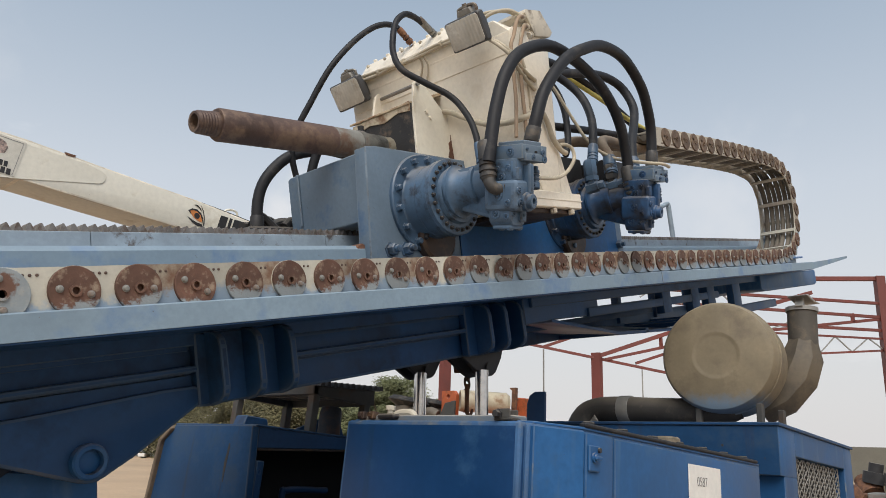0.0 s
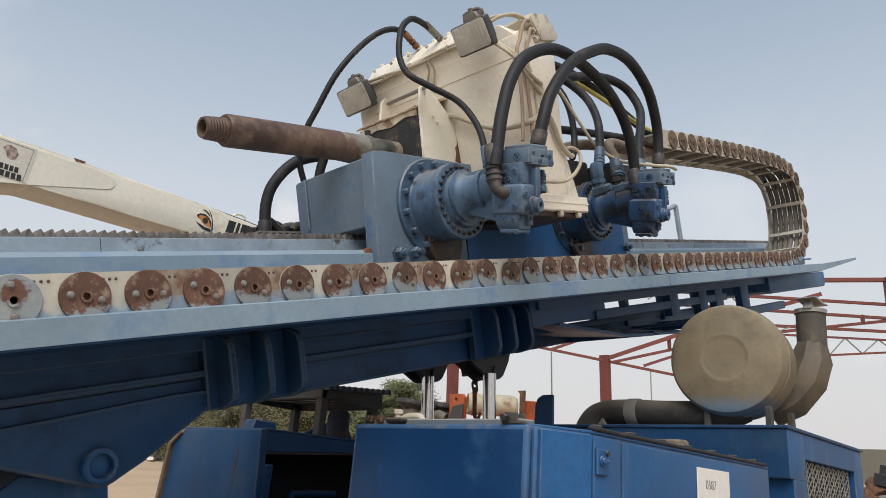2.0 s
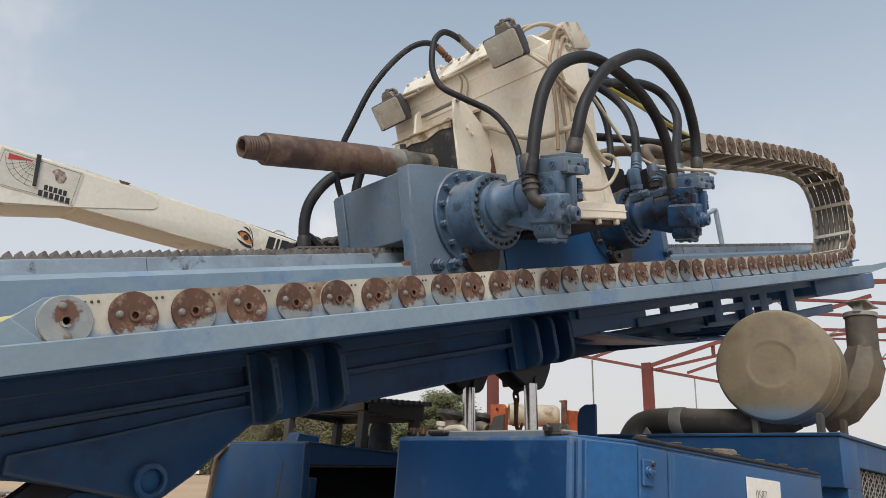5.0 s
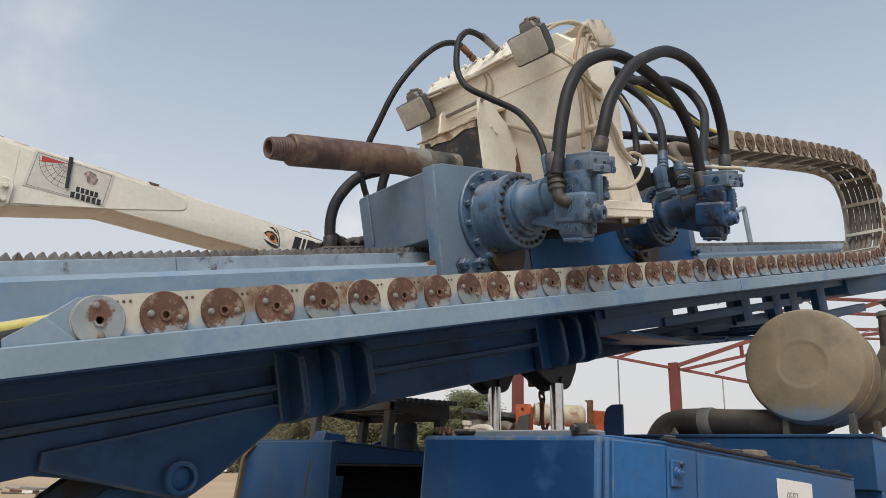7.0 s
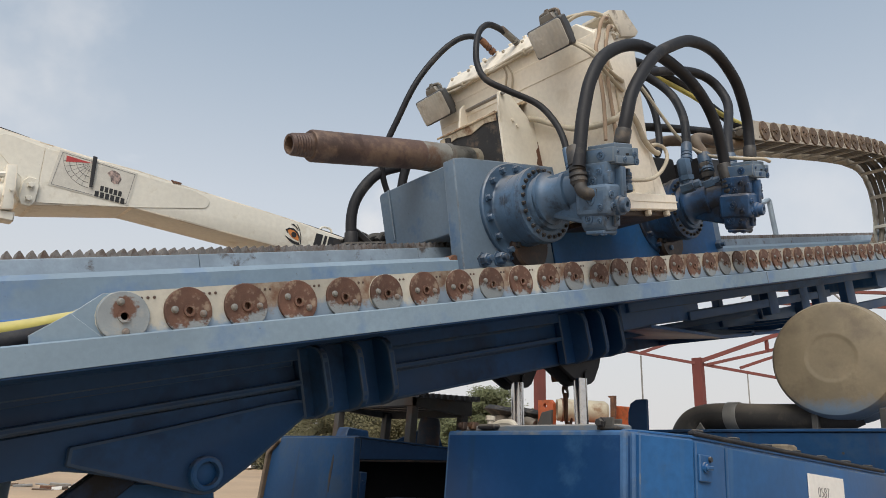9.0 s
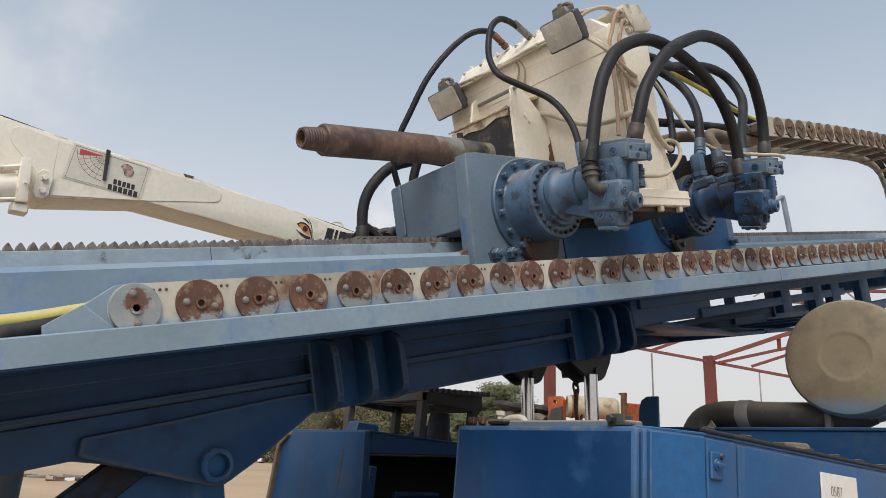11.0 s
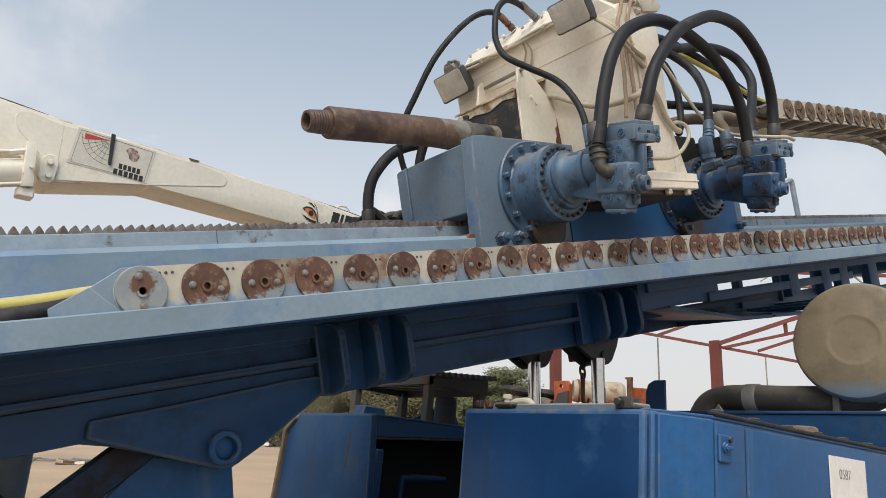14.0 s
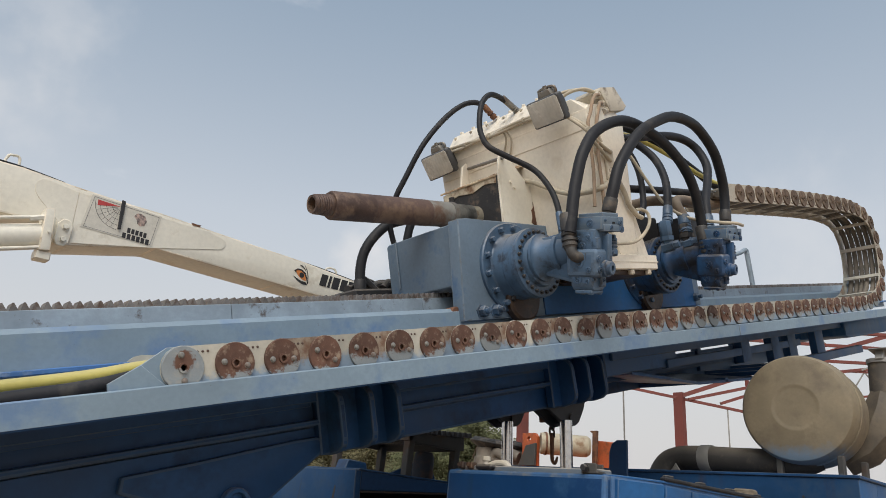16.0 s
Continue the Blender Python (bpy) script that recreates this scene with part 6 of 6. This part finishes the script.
for k in range(8):
    c = Vector((1.14 + 0.035 * k, 1.02 + rnd.uniform(-0.03, 0.03), 0.35 + rnd.uniform(-0.015, 0.015)))
    bm = B()
    tube(bm, [c, c + Vector((0.06, 0.02, rnd.uniform(0.0, 0.05))), c + Vector((0.13, 0.0, rnd.uniform(-0.03, 0.03)))], 0.02, 10)
    part("fitting", bm, M_dark, junk)
bm = B()
box(bm, (1.12, 0.93, 0.144), (1.55, 1.12, 0.335), 0.01)
part("carrier_block", bm, M_dark, junk)

# ---- steel frame hall ----
hall = thing("steel_frame_hall", (25, 8, 0), None, "unclad red oxide steel portal frame hall", "building")


def bar(name, p, q, w, d=None, mat=None, parent=None):
    p, q = Vector(p), Vector(q)
    bm, b = B(), B()
    d = d or w
    box(b, (-w / 2, -d / 2, 0), (w / 2, d / 2, (q - p).length))
    merge(bm, b, Matrix.Translation(p) @ (q - p).to_track_quat("Z", "Y").to_matrix().to_4x4())
    return part(name, bm, mat or M_oxide, parent or hall)


bar("column", (23.1, 13.25, 0), (23.11, 13.25, 4.98), 0.34, 0.22)
bar("column", (30.25, 5.45, 0), (30.32, 5.34, 8.2), 0.34, 0.3)
bar("column", (19.4, 17.3, 0), (19.4, 17.3, 5.7), 0.40, 0.22)
bar("rafter", (23.12, 13.22, 4.85), (24.83, 11.36, 5.76), 0.22, 0.14)
bar("rafter", (24.83, 11.36, 5.76), (28.6, 7.3, 7.5), 0.22, 0.14)
bar("haunch", (23.3, 13.0, 4.75), (25.3, 10.9, 5.45), 0.12, 0.1)
bar("web", (24.7, 11.5, 5.2), (24.7, 11.5, 5.65), 0.1)
bar("eaves_tie", (19.4, 17.3, 5.75), (25.06, 11.11, 4.28), 0.09, 0.09)
bar("eaves_tie", (25.06, 11.11, 4.28), (26.6, 9.44, 3.90), 0.08, 0.08)
bar("purlin", (21.8, 14.7, 5.13), (24.6, 11.7, 6.65), 0.12, 0.1)
bar("purlin", (24.06, 12.21, 4.65), (26.6, 9.5, 5.95), 0.10, 0.1)
bar("hanger_rod", (21.81, 14.68, 5.05), (21.81, 14.69, 0.0), 0.04, 0.04, M_grey)
bar("hanger_rod", (24.21, 12.04, 4.5), (24.19, 12.07, 0.0), 0.04, 0.04, M_grey)
bar("top_beam", (25.2, 10.9, 7.85), (30.3, 5.4, 8.12), 0.20, 0.14)
bar("purlin", (24.4, 11.8, 7.45), (30.4, 5.2, 7.15), 0.12, 0.1)
bar("purlin", (24.8, 11.4, 6.95), (30.33, 5.3, 6.64), 0.11, 0.1)
bar("rafter", (26.0, 10.1, 5.75), (30.33, 5.33, 6.6), 0.12, 0.1)
bar("purlin", (26.2, 9.9, 6.3), (30.3, 5.35, 6.15), 0.1, 0.1)
bar("web", (29.5, 6.2, 6.45), (29.5, 6.2, 6.75), 0.12)
bar("truss_chord", (27.0, 9.0, 5.95), (30.26, 5.4, 5.84), 0.07)
bar("truss_chord", (27.0, 9.0, 5.05), (30.23, 5.44, 5.42), 0.07)
for k in range(8):
    u0, u1 = k / 8, (k + 1) / 8
    a = Vector((27.0, 9.0, 5.95)).lerp(Vector((30.26, 5.4, 5.84)), u0 if k % 2 else u1)
    b_ = Vector((27.0, 9.0, 5.05)).lerp(Vector((30.23, 5.44, 5.42)), u1 if k % 2 else u0)
    bar("truss_brace", b_, a, 0.04, 0.04, M_grey)
for p, q in (((25.2, 10.9, 6.9), (26.0, 10.05, 7.7)), ((26.6, 9.4, 6.85), (26.0, 10.05, 7.75)), ((24.2, 12.0, 7.1), (24.9, 11.3, 7.75)), ((27.3, 8.6, 6.0), (28.2, 7.7, 6.5))):
    bar("brace", p, q, 0.05, 0.05, M_grey)

# ---- scrap machinery behind ----
scrap = thing("scrap_machine", (7.0, 5.6, 0), None, "orange scrap machine with a tan tank", "scrap machine")
bm = B()
box(bm, (6.6, 5.14, 0.0), (7.6, 6.4, 1.83), 0.02)
part("body", bm, M_orange, scrap)
bm = B()
lathe(bm, (6.74, 5.76, 2.115), (0.48, -0.411, -0.015), [(0.02, 0.0), (0.015, 0.085), (0.0, 0.10), (0, 0.125), (0.02, 0.13), (0.05, 0.13), (0.052, 0.135), (0.07, 0.135), (0.072, 0.13), (0.30, 0.13), (0.302, 0.136), (0.33, 0.136), (0.332, 0.13), (0.57, 0.128), (0.61, 0.1), (0.62, 0.0)], 32, False)
tk = part("tank", bm, surface("pale_tan_paint", (0.42, 0.37, 0.27), 0.6, 0, 0.15, 5, 50, 0.1, stain=(0.22, 0.13, 0.07), amount=0.3), scrap, "pale tan cylindrical tank with straps")
for a in (0.06, 0.315):
    bm = B()
    q = Vector((6.74, 5.76, 2.115)) + Vector((0.48, -0.411, -0.015)).normalized() * a
    lathe(bm, q, (0.48, -0.411, -0.015), [(-0.012, 0.134), (-0.012, 0.1385), (0.012, 0.1385), (0.012, 0.134)], 32, False)
    part("strap", bm, M_rust, tk)
bm = B()
prism(bm, [(6.04, 1.84), (6.04, 2.235), (5.96, 2.235), (5.96, 2.165), (5.945, 2.139), (5.93, 2.135), (5.93, 1.84)], "x", 6.72, 6.77, 0.003)
prism(bm, [(5.93, 1.84), (5.93, 2.135), (5.915, 2.139), (5.90, 2.165), (5.915, 2.191), (5.93, 2.195), (5.945, 2.191), (5.96, 2.165), (5.96, 2.235), (5.84, 2.235), (5.80, 2.19), (5.80, 1.84)], "x", 6.72, 6.77, 0.0)
part("lug", bm, M_orange, scrap, "orange plate lug with a hole")
bm = B()
prism(bm, [(5.40, 1.8), (5.40, 2.19), (5.12, 2.165), (5.08, 1.8)], "x", 7.38, 7.6, 0.01)
part("hopper", bm, M_orange, scrap)
bm = B()
prism(bm, [(5.385, 1.84), (5.37, 2.27), (5.40, 2.285), (5.40, 2.30), (5.30, 2.30), (5.31, 2.1), (5.33, 1.84)], "x", 7.27, 7.31, 0.004)
part("bracket", bm, M_rust, scrap, "rusty bent bracket")
bm = B()
prism(bm, [(6.02, 1.84), (5.90, 2.08), (5.74, 2.11), (5.76, 1.84)], "x", 6.62, 6.66, 0.006)
part("side_plate", bm, M_dkgrey, scrap, "grey bent side plate")
M_flange = surface("blackened_cast_iron", (0.03, 0.03, 0.032), 0.75, 0.1, 0.4, 12, 70, 0.3, stain=(0.10, 0.085, 0.07), amount=0.25, stain_scale=14)
for k, (x, y, r, z) in enumerate(((6.45, 6.44, 0.19, 2.10), (6.60, 6.33, 0.15, 2.08), (6.80, 6.25, 0.15, 2.08))):
    fl = thing("pipe_flange", (x, y, 0), None, "dark round pipe flange standing among the scrap", "pipe flange", "flanges in the scrap")
    bm = B()
    lathe(bm, (x, y, z), (0.12, -0.1, 1), [(-0.10, r * 0.40), (-0.06, r * 0.48), (-0.012, r * 0.92), (0.0, r), (0.012, r), (0.016, r * 0.93), (0.034, r * 0.9), (0.038, r * 0.8), (0.056, r * 0.74), (0.062, r * 0.3)], 32)
    part("flange", bm, M_flange, fl)
    bm = B()
    tube(bm, [(x + 0.02, y, 0), (x + 0.02, y, 1.7), (x + 0.02, y, 1.95), (x, y, 2.06)], (0.16, 0.16, 0.12, r * 0.55), 18, 4)
    part("pipe", bm, surface("dusty_cast_iron", (0.16, 0.14, 0.115), 0.8, 0.1, 0.3, 8, 60, 0.3, stain=(0.08, 0.06, 0.045), amount=0.3) if not k else bpy.data.materials["dusty_cast_iron"], fl)
    bm = B()
    tube(bm, [(x + 0.04, y - 0.05, 1.90), (x + 0.06, y - 0.15, 1.98), (x + 0.09, y - 0.26, 1.94)], 0.06, 12)
    part("branch_pipe", bm, bpy.data.materials["dusty_cast_iron"], fl)

heap = thing("scrap_heap", (19.5, 3.2, 0), None, "heap of dusty machine parts beyond the hood", "scrap heap")
rnd = random.Random(3)
for k in range(26):
    bm = B()
    x, y = 17.5 + rnd.uniform(-1.2, 1.2), 3.75 + rnd.uniform(-0.9, 0.6)
    r = rnd.uniform(0.12, 0.3)
    z = rnd.uniform(0.1, 1.15)
    if k % 3:
        lathe(bm, (x, y, z), (rnd.uniform(-1, 1), rnd.uniform(-1, 1), rnd.uniform(0, 1)), [(0, r), (r, r), (r, r * 0.6), (r * 1.8, r * 0.6)], 14)
    else:
        box(bm, (x - r, y - r, z - 0.3), (x + r, y + r, z + r), 0.02)
    part("machine_part", bm, (M_rust, M_dark, M_grey, M_tan)[k % 4], heap)

# ---- trees ----
def tree(x, y, h, spread, seed, trunk_h, leaf=1.0, mat=None, low=0.7):
    rnd = random.Random(seed)
    t = thing("tree", (x, y, 0), None, "dusty green broadleaf tree beyond the yard", "tree", "trees beyond the yard")
    bm = B()
    lathe(bm, (x, y, 0), (0.03, 0.02, 1), [(0, 0.22), (trunk_h * 0.5, 0.16), (trunk_h, 0.11)], 10)
    tips = []
    for k in range(9):
        a, z0 = rnd.uniform(0, math.tau), trunk_h * rnd.uniform(0.55, 1.0)
        l = spread * rnd.uniform(0.4, 0.85)
        p = Vector((x + math.cos(a) * l, y + math.sin(a) * l, z0 + (h - z0) * rnd.uniform(0.35, 0.8)))
        tube(bm, [(x, y, z0), Vector((x, y, z0)).lerp(p, 0.5) + Vector((0, 0, 0.15)), p], 0.045, 6, 4)
        tips.append(p)
    part("trunk", bm, M_bark, t)
    clumps = tips + [Vector((x + rnd.gauss(0, spread * 0.4), y + rnd.gauss(0, spread * 0.4), trunk_h * low + (h - trunk_h * low) * rnd.betavariate(1.6, 1.5))) for k in range(46)]
    verts, faces = [], []
    for c in clumps:
        rr = spread * rnd.uniform(0.14, 0.30)
        for k in range(1000):
            d = Vector((rnd.gauss(0, 1), rnd.gauss(0, 1), rnd.gauss(0, 0.75))) * rr * 0.62
            p = c + d
            if p.z > h + 0.1:
                continue
            u = Vector((rnd.uniform(-1, 1), rnd.uniform(-1, 1), rnd.uniform(-1, 0.6))).normalized()
            w = u.orthogonal().normalized()
            s = rnd.uniform(0.03, 0.07) * leaf
            n = len(verts)
            verts += [p - u * s, p + w * s * 0.45, p + u * s, p - w * s * 0.45]
            faces.append((n, n + 1, n + 2, n + 3))
    me = bpy.data.meshes.new("crown")
    me.from_pydata([v - BASE[t] for v in verts], [], faces)
    me.materials.append(mat or M_leaf)
    cr = new("crown", me)
    cr.parent = t
    tagged(cr, "dusty green leaves", kind="stuff")


tree(21.0, 21.9, 4.25, 1.25, 1, 1.8)
tree(22.6, 20.9, 3.3, 1.0, 2, 1.4)
tree(19.6, 22.9, 2.9, 1.3, 7, 1.2)
tree(27.0, 36.0, 4.6, 2.8, 3, 1.0, 1.5, M_dryleaf, 0.1)
tree(24.8, 39.0, 4.4, 3.0, 4, 0.9, 1.5, M_dryleaf, 0.1)
tree(27.5, 52.0, 4.9, 3.6, 5, 0.9, 1.7, M_dryleaf, 0.1)
tree(29.5, 34.0, 4.6, 2.4, 6, 1.0, 1.5, M_dryleaf, 0.1)

# debris on the sand
deb = thing("yard_debris", (7, 30, 0), None, "scattered sheet scraps and timber on the sand", "debris")
rnd = random.Random(12)
for k in range(46):
    bm, b = B(), B()
    if k < 22:
        x, y = 7 + rnd.gauss(0, 1.1), 30 + rnd.gauss(0, 1.4)
        l, w = rnd.uniform(0.15, 0.5), rnd.uniform(0.04, 0.2)
    else:
        x, y = 28 + rnd.gauss(0, 3.0), 55 + rnd.gauss(0, 2.2)
        l, w = rnd.uniform(0.5, 2.6), rnd.uniform(0.1, 0.3)
    box(b, (-l, -w, 0), (l, w, rnd.uniform(0.03, 0.12) * (1 if k < 22 else 2.5)), 0.01)
    merge(bm, b, pose(x, y, 0.0, rnd.uniform(-5, 5), rnd.uniform(-5, 5), rnd.uniform(0, 180)))
    part("scrap_piece", bm, (M_grey, M_bark, M_signw, M_rust)[k % 4], deb)
